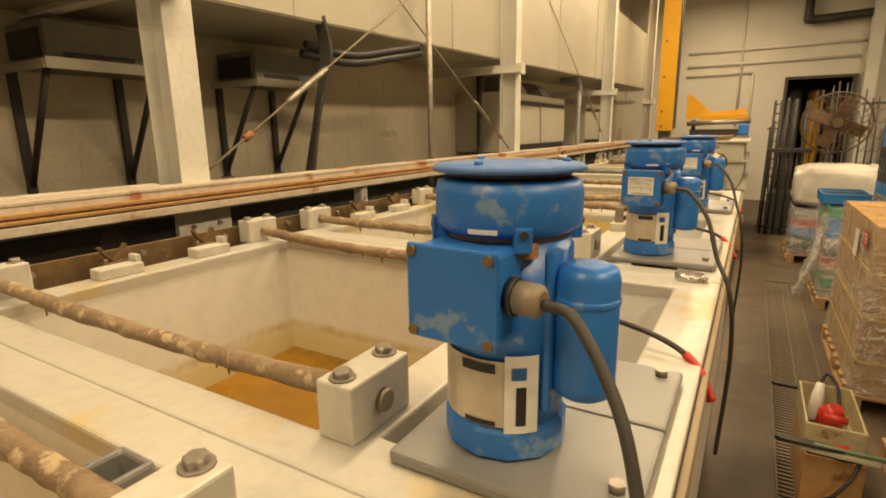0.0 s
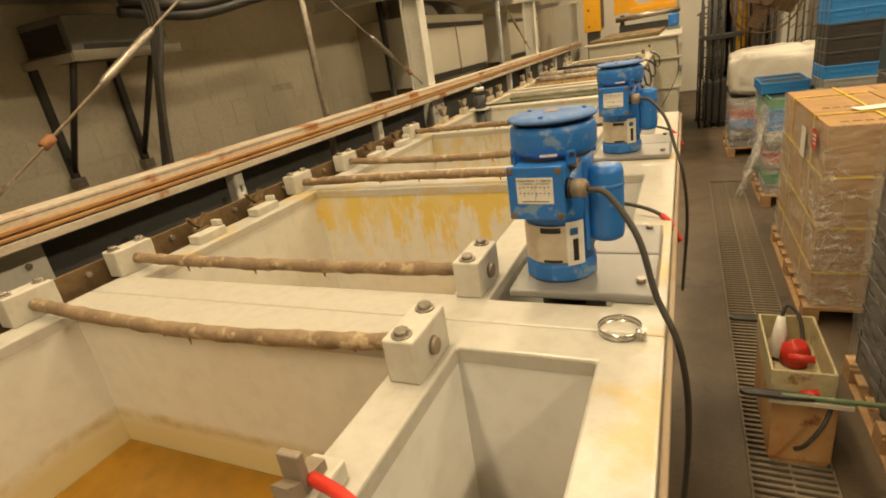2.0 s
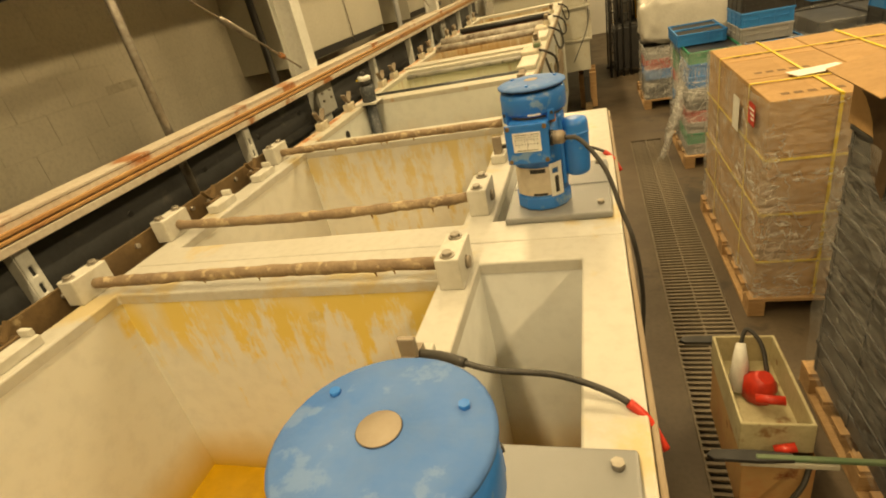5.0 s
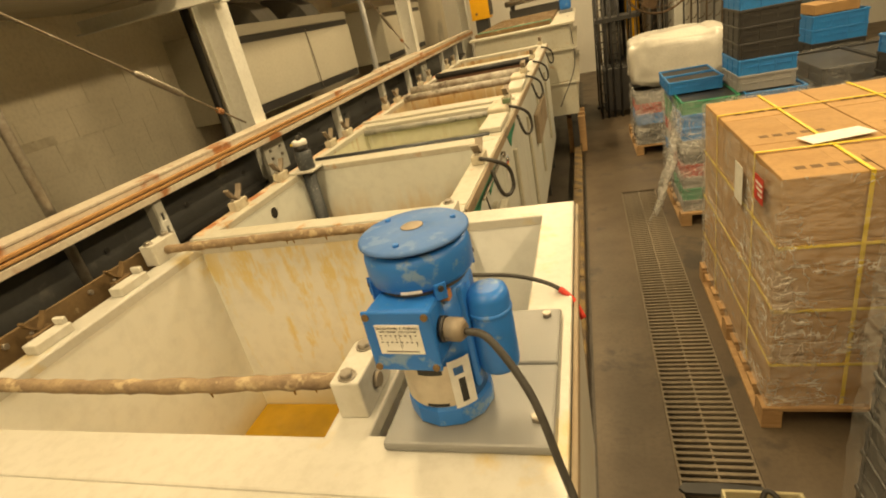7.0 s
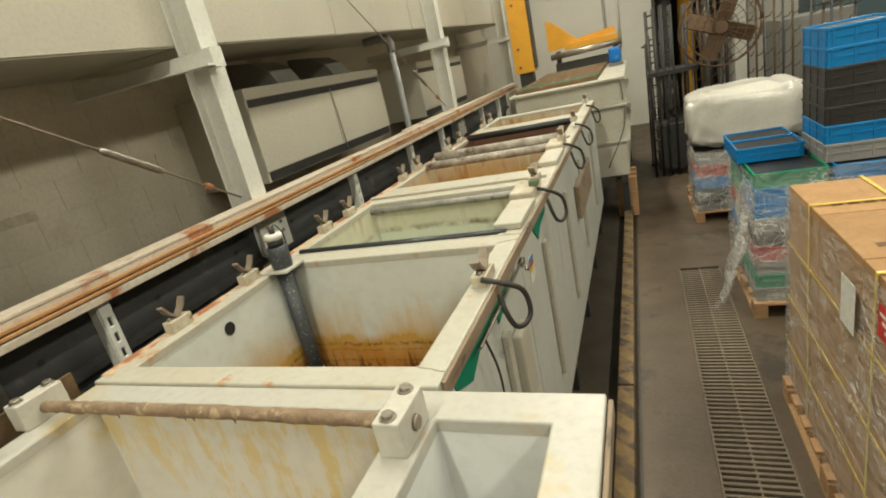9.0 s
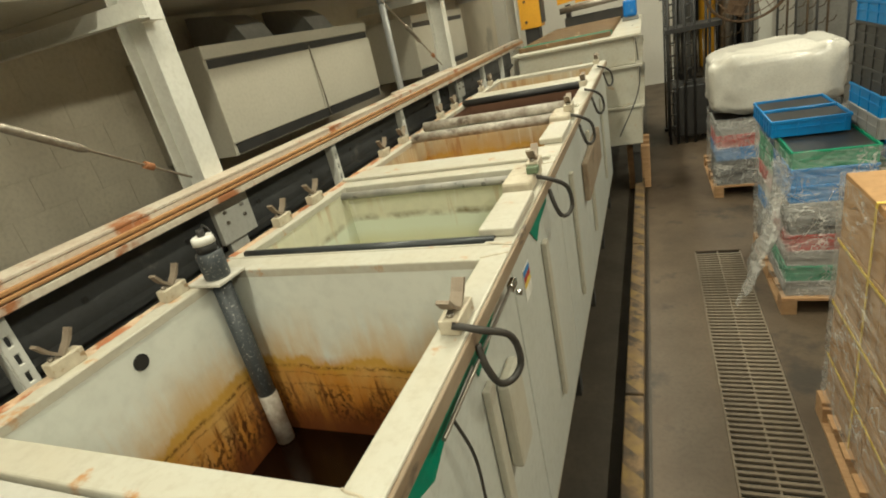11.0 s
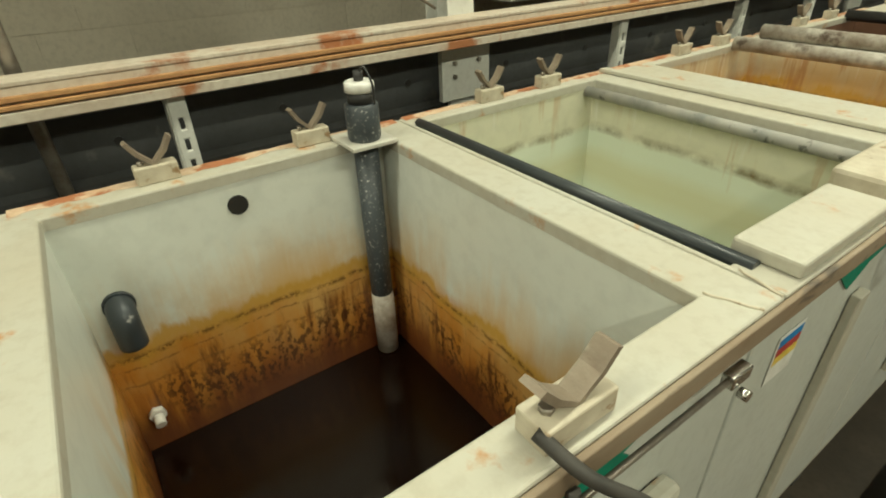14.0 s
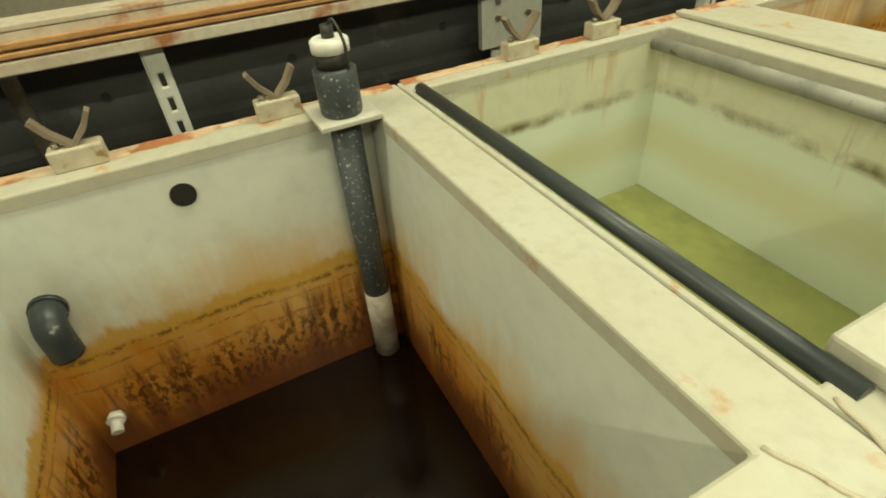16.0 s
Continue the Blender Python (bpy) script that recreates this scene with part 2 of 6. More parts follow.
M_PVC = material("white_polypropylene", (0.53, 0.52, 0.475), (0.49, 0.47, 0.41), 1.6, 0.34, bump=0.08, stain=(0.51, 0.42, 0.24), stain_scale=3.4, stain_at=0.585)
M_OLDPVC = material("aged_cream_plastic", (0.53, 0.52, 0.45), (0.49, 0.455, 0.36), 3.0, 0.42, bump=0.12, stain=(0.44, 0.24, 0.09), stain_scale=7, stain_at=0.62)
M_FLANK = material("scuffed_white_flank", (0.60, 0.62, 0.585), (0.53, 0.545, 0.50), 1.4, 0.35, bump=0.06, stain=(0.45, 0.36, 0.22), stain_scale=4, stain_at=0.69)
M_BLOCK = material("white_plastic_block", (0.60, 0.585, 0.53), (0.54, 0.515, 0.44), 9, 0.4, stain=(0.52, 0.42, 0.26), stain_scale=16, stain_at=0.68)
M_COPPER = material("crusted_copper_rod", (0.34, 0.25, 0.15), (0.19, 0.13, 0.085), 13, 0.7, 0.1, bump=0.9, stain=(0.47, 0.37, 0.23), stain_scale=24, stain_at=0.56, fine=70)
M_BUS = material("brown_bus_bar", (0.23, 0.15, 0.07), (0.13, 0.085, 0.045), 7, 0.55, 0.4, bump=0.4, stain=(0.42, 0.33, 0.2), stain_scale=12, stain_at=0.62)
M_STEEL = material("dull_steel", (0.42, 0.39, 0.34), (0.32, 0.28, 0.23), 20, 0.4, 0.8, bump=0.2)
M_CHROME = material("stainless_band", (0.62, 0.60, 0.56), None, 20, 0.22, 1.0, bump=0.05)
M_BLUE = material("blue_motor_paint", (0.012, 0.155, 0.56), (0.025, 0.19, 0.60), 7, 0.36, bump=0.12, stain=(0.17, 0.29, 0.48), stain_scale=24, stain_at=0.585)
M_BLUECAP = material("worn_blue_cap", (0.05, 0.155, 0.44), (0.11, 0.21, 0.45), 12, 0.6, bump=0.2, stain=(0.13, 0.23, 0.46), stain_scale=30, stain_at=0.57, spec=0.3)
M_PLATE = material("name_plate", (0.62, 0.55, 0.44), (0.52, 0.45, 0.35), 14, 0.35, 0.15, bump=0.05)
M_LABEL = material("white_label", (0.80, 0.79, 0.75), (0.72, 0.71, 0.66), 20, 0.5, bump=0.02)
M_PRINT = material("black_print", (0.02, 0.02, 0.02), None, 20, 0.5, bump=0)
M_BLUEPRINT = material("blue_print", (0.03, 0.14, 0.4), None, 20, 0.5, bump=0)
M_GREYPLATE = material("grey_pvc_plate", (0.20, 0.205, 0.205), (0.25, 0.248, 0.24), 5, 0.38, bump=0.06)
M_PIPEGREY = material("dark_grey_pvc_pipe", (0.03, 0.036, 0.042), (0.045, 0.052, 0.06), 7, 0.38, bump=0.06, stain=(0.35, 0.34, 0.32), stain_scale=30, stain_at=0.61)
M_PLAINROD = material("plain_dark_grey_rod", (0.035, 0.042, 0.048), (0.05, 0.055, 0.06), 7, 0.34, bump=0.05)
M_FLECKPIPE = material("salt_flecked_pipe", (0.04, 0.048, 0.056), (0.055, 0.062, 0.07), 7, 0.42, bump=0.2, stain=(0.42, 0.41, 0.38), stain_scale=120, stain_at=0.60)
M_SPECKPIPE = material("speckled_grey_pipe", (0.22, 0.225, 0.21), (0.40, 0.38, 0.34), 8, 0.5, bump=0.2, stain=(0.09, 0.09, 0.08), stain_scale=18, stain_at=0.6)
M_SALTPIPE = material("salt_whitened_pipe", (0.55, 0.52, 0.46), (0.2, 0.16, 0.12), 9, 0.6, bump=0.5, stain=(0.12, 0.09, 0.07), stain_scale=7, stain_at=0.58)
M_RUBBER = material("cable_rubber", (0.03, 0.028, 0.025), (0.055, 0.05, 0.043), 30, 0.55, bump=0.1)
M_RED = material("red_sleeve", (0.62, 0.04, 0.02), (0.5, 0.03, 0.02), 20, 0.4)
M_YELLOW = material("yellow_paint", (0.80, 0.42, 0.01), (0.72, 0.36, 0.01), 3, 0.4, stain=(0.35, 0.2, 0.03), stain_scale=6, stain_at=0.7)
M_STRAP = material("yellow_strap", (0.80, 0.60, 0.06), None, 20, 0.35, bump=0.05)
M_CARD = material("cardboard", (0.42, 0.25, 0.10), (0.36, 0.21, 0.085), 5, 0.75, bump=0.12, random_tint=0.08)
M_CARDIN = material("dark_cardboard", (0.17, 0.10, 0.045), None, 6, 0.8)
M_WOOD = material("pallet_wood", (0.46, 0.29, 0.14), (0.34, 0.20, 0.09), 5, 0.75, bump=0.4, stretch=(1, 6, 6), random_tint=0.2)
M_CRBLUE = material("blue_crate", (0.02, 0.22, 0.58), (0.02, 0.18, 0.5), 6, 0.4, bump=0.05)
M_CRBLACK = material("black_crate", (0.025, 0.025, 0.027), (0.04, 0.04, 0.04), 6, 0.42, bump=0.05)
M_CRGREY = material("grey_crate", (0.25, 0.255, 0.25), (0.32, 0.31, 0.30), 6, 0.45, bump=0.05)
M_CRGREEN = material("green_crate", (0.02, 0.28, 0.14), (0.02, 0.23, 0.12), 6, 0.42, bump=0.05)
M_CRRED = material("red_crate", (0.45, 0.04, 0.03), None, 6, 0.42, bump=0.05)
M_GREENTAPE = material("green_paint", (0.0, 0.22, 0.13), (0.01, 0.16, 0.1), 9, 0.5)
M_PALEGREEN = material("faded_green_plastic", (0.10, 0.17, 0.09), (0.16, 0.2, 0.12), 9, 0.4)
M_GRATE = material("grate_iron", (0.25, 0.205, 0.145), (0.16, 0.13, 0.095), 8, 0.6, 0.1, bump=0.3)
# concrete darkened to the tone of the shadow under the tanks
M_BAY_SHADE = material("shaded_bay_concrete", (0.06, 0.048, 0.034), (0.035, 0.028, 0.02), 3, 0.5, bump=0.2)


def hazard_material():
    """Worn black and yellow slanting stripes on dirty timber."""
    m = material("worn_hazard_stripes", (0.20, 0.13, 0.06), (0.11, 0.075, 0.04), 6, 0.7, bump=0.5, stain=(0.05, 0.04, 0.03), stain_scale=7, stain_at=0.55, whole=True)
    N, L = m.node_tree.nodes, m.node_tree.links
    p = N["Principled BSDF"]
    dirt = p.inputs["Base Color"].links[0].from_socket
    pos = N.new("ShaderNodeNewGeometry").outputs["Position"]
    wave = N.new("ShaderNodeTexWave")
    wave.inputs["Scale"].default_value, wave.inputs["Distortion"].default_value = 2.6, 0.6
    wave.bands_direction = "DIAGONAL"
    L.new(pos, wave.inputs["Vector"])
    n = N.new("ShaderNodeTexNoise")
    n.inputs["Scale"].default_value, n.inputs["Detail"].default_value = 13, 6
    L.new(pos, n.inputs["Vector"])
    st = N.new("ShaderNodeMapRange")
    st.inputs["From Min"].default_value, st.inputs["From Max"].default_value = 0.4, 0.6
    L.new(wave.outputs["Fac"], st.inputs["Value"])
    wear = N.new("ShaderNodeMapRange")
    wear.inputs["From Min"].default_value, wear.inputs["From Max"].default_value = 0.60, 0.36
    L.new(n.outputs["Fac"], wear.inputs["Value"])
    stripes = N.new("ShaderNodeMix")
    stripes.data_type = "RGBA"
    stripes.inputs[6].default_value, stripes.inputs[7].default_value = (0.06, 0.046, 0.032, 1), (0.21, 0.14, 0.045, 1)
    L.new(st.outputs["Result"], stripes.inputs[0])
    both = N.new("ShaderNodeMix")
    both.data_type = "RGBA"
    L.new(wear.outputs["Result"], both.inputs[0])
    L.new(dirt, both.inputs[6])
    L.new(stripes.outputs[2], both.inputs[7])
    L.new(both.outputs[2], p.inputs["Base Color"])
    return m


M_HAZARD = hazard_material()
M_DUSTRING = material("oily_dust_band", (0.20, 0.15, 0.08), (0.10, 0.10, 0.10), 22, 0.8, bump=0.4)
# near-black that stands for shade inside the trench and the overflow hole
M_DEPTH_SHADE = material("depth_shade_black", (0.02, 0.018, 0.015), None, 4, 0.8)
M_HOOK = material("tarnished_hook", (0.24, 0.19, 0.14), (0.34, 0.29, 0.22), 14, 0.55, 0.2, bump=0.4, stain=(0.5, 0.45, 0.36), stain_scale=20, stain_at=0.6)
M_HOLDER = material("milky_plastic_holder", (0.60, 0.55, 0.43), (0.48, 0.42, 0.31), 14, 0.5, stain=(0.3, 0.2, 0.1), stain_scale=20, stain_at=0.6)
M_EDGE = material("brown_edge_strip", (0.22, 0.155, 0.095), (0.33, 0.27, 0.19), 14, 0.65, bump=0.4, stain=(0.1, 0.08, 0.06), stain_scale=12, stain_at=0.6, stretch=(1, 0.3, 1))
M_WRAP = stretch_film_material("stretch_film_clear", 0.27)
M_WRAP_THIN = stretch_film_material("stretch_film_thin", 0.16, 0.14)
M_WRAP_TORN = stretch_film_material("bunched_stretch_film", 0.3, 0.4)
M_BUBBLE = material("milky_bubble_film", (0.70, 0.68, 0.62), (0.60, 0.58, 0.53), 4, 0.22, bump=0.12, fine=60)
M_GLOW = bpy.data.materials.new("lamp_diffuser")
M_GLOW.use_nodes = True
M_GLOW.node_tree.nodes["Principled BSDF"].inputs["Emission Color"].default_value = (*LAMP_COLOUR, 1)
M_GLOW.node_tree.nodes["Principled BSDF"].inputs["Emission Strength"].default_value = 6.0
M_LIN_A = liner_material("lining_brown_tide", (0.76, 0.755, 0.70), (0.66, 0.57, 0.32), 1.25, 0.03, tide=(0.50, 0.38, 0.16))
M_LIN_B = liner_material("lining_yellow_runs", (0.73, 0.725, 0.67), (0.58, 0.40, 0.08), 0.95, 0.09, streak=(0.74, 0.55, 0.08), streak_y=3.02)
M_LIN_C = liner_material("lining_faint_runs", (0.73, 0.725, 0.67), (0.60, 0.47, 0.2), 0.82, 0.1, streak=(0.68, 0.55, 0.23), streak_y=4.2, streak_fall=0.2)
M_LIN_R = liner_material("lining_grey_white", (0.80, 0.81, 0.79), (0.56, 0.38, 0.10), 0.98, 0.1)
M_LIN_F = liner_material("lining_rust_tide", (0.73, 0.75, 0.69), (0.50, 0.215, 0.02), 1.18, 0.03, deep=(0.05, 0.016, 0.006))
M_LIN_G = liner_material("lining_green_tide", (0.70, 0.68, 0.53), (0.72, 0.76, 0.65), 1.385, 0.015, tide=(0.17, 0.13, 0.06), rim_runs=(0.46, 0.26, 0.08))
M_LIN_H = liner_material("lining_brown_old", (0.62, 0.56, 0.40), (0.36, 0.19, 0.06), 1.40, 0.05, deep=(0.14, 0.07, 0.03), rim_runs=(0.40, 0.2, 0.07))
M_LIN_I = liner_material("lining_dark_brown", (0.20, 0.11, 0.07), (0.06, 0.03, 0.02), 1.45, 0.05)


def liquid_material(name, colour, rough=0.06, spec=0.5):
    return material(name, colour, tuple(c * 0.75 for c in colour), 5, rough, bump=0.02, fine=12, spec=spec)


M_LIQ_AMBER = liquid_material("amber_liquid", (0.31, 0.155, 0.014))
M_LIQ_YELLOW = liquid_material("yellow_liquid", (0.52, 0.30, 0.02))
M_LIQ_BROWN = liquid_material("brown_black_liquid", (0.008, 0.003, 0.0012), 0.1, 0.32)
M_LIQ_GREEN = liquid_material("pale_green_liquid", (0.34, 0.36, 0.12))


# ---- mesh helpers ----
def box(bm, x0, x1, y0, y1, z0, z1, bevel=0.0, m=None):
    g = bmesh.ops.create_cube(bm, size=1.0)["verts"]
    for v in g:
        v.co = Vector((x0 + (v.co.x + 0.5) * (x1 - x0), y0 + (v.co.y + 0.5) * (y1 - y0), z0 + (v.co.z + 0.5) * (z1 - z0)))
        if m:
            v.co = m @ v.co
    if bevel:
        es = list({e for v in g for e in v.link_edges})
        bmesh.ops.bevel(bm, geom=es, offset=bevel, segments=2, affect="EDGES", profile=0.5)


def sweep(bm, pts, r, seg=10, caps=True):
    """A round bar along points; r is a number or one radius a point."""
    pts = [Vector(p) for p in pts]
    rs = r if isinstance(r, (list, tuple)) else [r] * len(pts)
    rings, side = [], None
    for i, p in enumerate(pts):
        d = (pts[min(i + 1, len(pts) - 1)] - pts[max(i - 1, 0)]).normalized()
        if side is None:
            side = d.orthogonal().normalized()
        side = (side - d * side.dot(d)).normalized()
        up = d.cross(side)
        rings.append([bm.verts.new(p + rs[i] * (math.cos(a) * side + math.sin(a) * up)) for a in (2 * math.pi * k / seg for k in range(seg))])
    for a, b in zip(rings, rings[1:]):
        for k in range(seg):
            f = bm.faces.new((a[k], a[(k + 1) % seg], b[(k + 1) % seg], b[k]))
            f.smooth = True
    if caps:
        bm.faces.new(rings[0][::-1])
        bm.faces.new(rings[-1])


def lathe(bm, profile, centre=(0, 0, 0), seg=36):
    """Turned about z: profile of (radius, height)."""
    c = Vector(centre)
    rings = []
    for r, z in profile:
        rings.append([bm.verts.new(c + Vector((r * math.cos(a), r * math.sin(a), z))) for a in (2 * math.pi * k / seg for k in range(seg))])
    for a, b in zip(rings, rings[1:]):
        for k in range(seg):
            f = bm.faces.new((a[k], a[(k + 1) % seg], b[(k + 1) % seg], b[k]))
            f.smooth = True
    bm.faces.new(rings[0][::-1])
    bm.faces.new(rings[-1])


def curve_points(ctrl, n=8):
    """A smooth line through control points (Catmull-Rom)."""
    P = [Vector(c) for c in ctrl]
    P = [2 * P[0] - P[1]] + P + [2 * P[-1] - P[-2]]
    out = []
    for i in range(1, len(P) - 2):
        for k in range(n):
            t = k / n
            a, b, c, d = P[i - 1:i + 3]
            out.append(0.5 * (2 * b + (c - a) * t + (2 * a - 5 * b + 4 * c - d) * t * t + (3 * b - a - 3 * c + d) * t ** 3))
    return out + [P[-2]]


def prism(bm, poly, axis, lo, hi):
    """A polygon in the two other axes, pushed along axis from lo to hi."""
    def put(u, v, w):
        return {"x": (w, u, v), "y": (u, w, v), "z": (u, v, w)}[axis]
    a = [bm.verts.new(put(u, v, lo)) for u, v in poly]
    b = [bm.verts.new(put(u, v, hi)) for u, v in poly]
    n = len(poly)
    bm.faces.new(a)
    bm.faces.new(b[::-1])
    for k in range(n):
        bm.faces.new((a[k], b[k], b[(k + 1) % n], a[(k + 1) % n]))
    bmesh.ops.recalc_face_normals(bm, faces=bm.faces)


def holed_slab(bm, x0, x1, y0, y1, z0, z1, holes):
    """A flat slab with square openings through it."""
    xs = sorted({x0, x1, *[h[0] for h in holes], *[h[1] for h in holes]})
    ys = sorted({y0, y1, *[h[2] for h in holes], *[h[3] for h in holes]})
    grid = {}
    faces = []
    for i in range(len(xs) - 1):
        for j in range(len(ys) - 1):
            cx, cy = (xs[i] + xs[i + 1]) / 2, (ys[j] + ys[j + 1]) / 2
            if any(h[0] < cx < h[1] and h[2] < cy < h[3] for h in holes):
                continue
            vs = []
            for u, v in ((i, j), (i + 1, j), (i + 1, j + 1), (i, j + 1)):
                if (u, v) not in grid:
                    grid[u, v] = bm.verts.new((xs[u], ys[v], z1))
                vs.append(grid[u, v])
            faces.append(bm.faces.new(vs))
    ext = bmesh.ops.extrude_face_region(bm, geom=faces)
    for v in ext["geom"]:
        if isinstance(v, bmesh.types.BMVert):
            v.co.z = z0
    bmesh.ops.recalc_face_normals(bm, faces=bm.faces)
    sharp = [e for e in bm.edges if len(e.link_faces) == 2 and e.calc_face_angle(0) > 1.0 and max(v.co.z for v in e.verts) > z1 - 1e-4]
    bmesh.ops.bevel(bm, geom=sharp, offset=0.005, segments=2, affect="EDGES", profile=0.5)


def link(name, bm, mat):
    me = bpy.data.meshes.new(name)
    bm.to_mesh(me)
    bm.free()
    me.materials.append(mat)
    return new(name, me)


def part(name, bm, mat, parent, label=""):
    ob = link(name, bm, mat)
    ob.parent = parent
    return tagged(ob, label)


def thing(name, label, category, at=(0, 0, 0), group=""):
    ob = new(name)
    ob.empty_display_size = 0.1
    ob.location = at
    return tagged(ob, label, category, group)


def structure(name, bm, mat, label, category):
    return tagged(link(name, bm, mat), label, category, "", "structure")


def single(name, bm, mat, label, category, group=""):
    return tagged(link(name, bm, mat), label, category, group)


def boxed(*args, **kw):
    bm = bmesh.new()
    box(bm, *args, **kw)
    return bm


def swept(pts, r, seg=10):
    bm = bmesh.new()
    sweep(bm, pts, r, seg)
    return bm


def lettering(words, size, mat, parent, matrix, name="lettering"):
    cu = bpy.data.curves.new(name, "FONT")
    cu.body, cu.size, cu.extrude, cu.align_x, cu.align_y = words, size, 0.0002, "CENTER", "CENTER"
    tmp = bpy.data.objects.new(name, cu)
    me = bpy.data.meshes.new_from_object(tmp)
    bpy.data.objects.remove(tmp)
    me.transform(matrix)
    me.materials.clear()
    me.materials.append(mat)
    ob = new(name, me)
    ob.parent = parent
    return ob


# ---- setting ----
RIM = 1.568
GX0, GX1, GY0, GY1 = 0.70, 1.05, 1.9, 8.45
bm = bmesh.new()
holed_slab(bm, -3.1, 9.0, -5.0, 17.6, -0.02, 0.0, [(GX0, GX1, GY0, GY1)])
structure("floor", bm, M_FLOOR, "worn brown-grey concrete floor of the hall", "floor")
# trench bottom coloured near-black, so the shade below the grate is painted in
structure("trench", boxed(GX0 - 0.02, GX1 + 0.02, GY0 - 0.02, GY1 + 0.02, -0.3, -0.2), M_DEPTH_SHADE, "drain trench under the floor grate, its shade put into a near-black colour", "trench")
bm = bmesh.new()
box(bm, -3.2, -3.0, -5, 17.6, -0.1, 6.2)
structure("wall_west", bm, M_WALL, "cream painted concrete block wall, stained", "wall")
bm = bmesh.new()
holed_slab(bm, -3.2, 9.0, -0.1, 6.2, 0, 0.2, [(1.0, 2.36, 0.0, 3.15)])
for v in bm.verts:
    v.co = Vector((v.co.x, 17.4 + v.co.z, v.co.y))
structure("wall_north", bm, M_WALLN, "white painted end wall with a large doorway", "wall")
structure("wall_south", boxed(-3.2, 9.0, -5.2, -5.0, -0.1, 6.2), M_WALL, "cream painted wall", "wall")
structure("wall_east", boxed(9.0, 9.2, -5.2, 17.6, -0.1, 6.2), M_WALL, "cream painted wall", "wall")
structure("ceiling", boxed(-3.2, 9.2, -5.2, 20.6, 6.2, 6.35), M_CEIL, "pale hall ceiling", "ceiling")
bm = bmesh.new()
box(bm, 0.3, 0.5, 17.6, 20.5, 0, 6.2)
box(bm, 3.2, 3.4, 17.6, 20.5, 0, 6.2)
box(bm, 0.3, 3.4, 20.5, 20.7, 0, 6.2)
box(bm, 0.3, 3.4, 17.6, 20.5, -0.1, -0.001)
structure("back_room_wall", bm, M_DARK, "dark room behind the doorway", "wall")
df = thing("door_frame", "dark steel frame round the wide doorway", "door frame", (1.68, 17.36, 0))
for nm, b in (("jamb", (-0.75, -0.68, -0.05, 0.06, 0, 3.2)), ("jamb", (0.68, 0.75, -0.05, 0.06, 0, 3.2)), ("lintel", (-0.68, 0.68, -0.05, 0.06, 3.13, 3.2))):
    part(nm, boxed(*b), M_DARK, df)

# lamps under the ceiling
for x, y in LAMP_SPOTS:
    cl = thing("ceiling_light", "long strip light hanging under the ceiling", "ceiling light", (x, y, LAMP_Z), "strip lights")
    part("housing", boxed(-0.16, 0.16, -1.25, 1.25, 0.02, 0.1, 0.01), M_WHITE, cl)
    part("diffuser", boxed(-0.14, 0.14, -1.2, 1.2, 0.0, 0.018), M_GLOW, cl)
    part("cord", swept([(0, 0, 0.1), (0, 0, 1.0)], 0.01), M_DARK, cl)
    ld = bpy.data.lights.new("strip_lamp", "AREA")
    ld.shape, ld.size, ld.size_y, ld.energy, ld.color = "RECTANGLE", 0.3, 2.4, LAMP_POWER if x < 1 else AISLE_POWER, LAMP_COLOUR
    lo = new("strip_lamp", ld)
    lo.location = (x, y, LAMP_Z - 0.03)

# ---- west side: columns, rail, ducts, cabinets ----
def h_column(x, y, z1=6.2):
    t = thing("steel_column", "white painted steel H column with scuffs", "column", (x, y, 0), "hall columns")
    part("flange", boxed(0.07, 0.082, -0.068, 0.078, 0, z1, 0.003), M_WHITE, t)
    part("flange", boxed(-0.1, -0.088, -0.068, 0.078, 0, z1, 0.003), M_WHITE, t)
    part("web", boxed(-0.088, 0.07, -0.007, 0.007, 0, z1), M_WHITE, t)
    bm = bmesh.new()
    box(bm, 0.083, 0.112, -0.13, 0.15, 1.36, 1.6, 0.002)
    bp = part("bracket_plate", bm, M_WHITE, t)
    for dy in (-0.06, 0.08):
        for z in (1.47, 1.53):
            part("bolt", swept([(0.111, dy, z), (0.124, dy, z)], 0.011, 6), M_STEEL, bp)
    ar = bmesh.new()
    box(ar, -1.0, 0.16, -0.1, -0.09, 2.53, 2.62)
    box(ar, -1.0, 0.16, -0.15, -0.101, 2.53, 2.54)
    part("arm", ar, M_WHITE, t)
    cb = bmesh.new()
    box(cb, 0.083, 0.16, -0.089, 0.0, 2.52, 2.63)
    part("arm_clip", cb, M_WHITE, t)
    return t


for y in (2.22, 6.1, 10.4, 14.4, -1.6):
    h_column(-1.9, y)

rail = thing("conveyor_rail", "long white-painted steel rail with rust patches on posts", "rail", (-1.75, 0, 0))
Y0, Y1 = -3.0, 14.0
part("top_flange", boxed(-0.07, 0.05, Y0, Y1, 1.715, 1.73, 0.003), M_RAIL, rail)
part("web", boxed(0.03, 0.048, Y0, Y1, 1.655, 1.714), M_RAIL, rail)
part("upper_rib", boxed(0.049, 0.066, Y0, Y1, 1.676, 1.692, 0.003), M_RIB, rail, "rusty rib")
part("lower_rib", boxed(0.049, 0.072, Y0, Y1, 1.655, 1.669, 0.003), M_RIB, rail, "rusty rib")
part("bottom_flange", boxed(-0.03, 0.07, Y0, Y1, 1.615, 1.65, 0.004), M_RAIL, rail)
sl = bmesh.new()
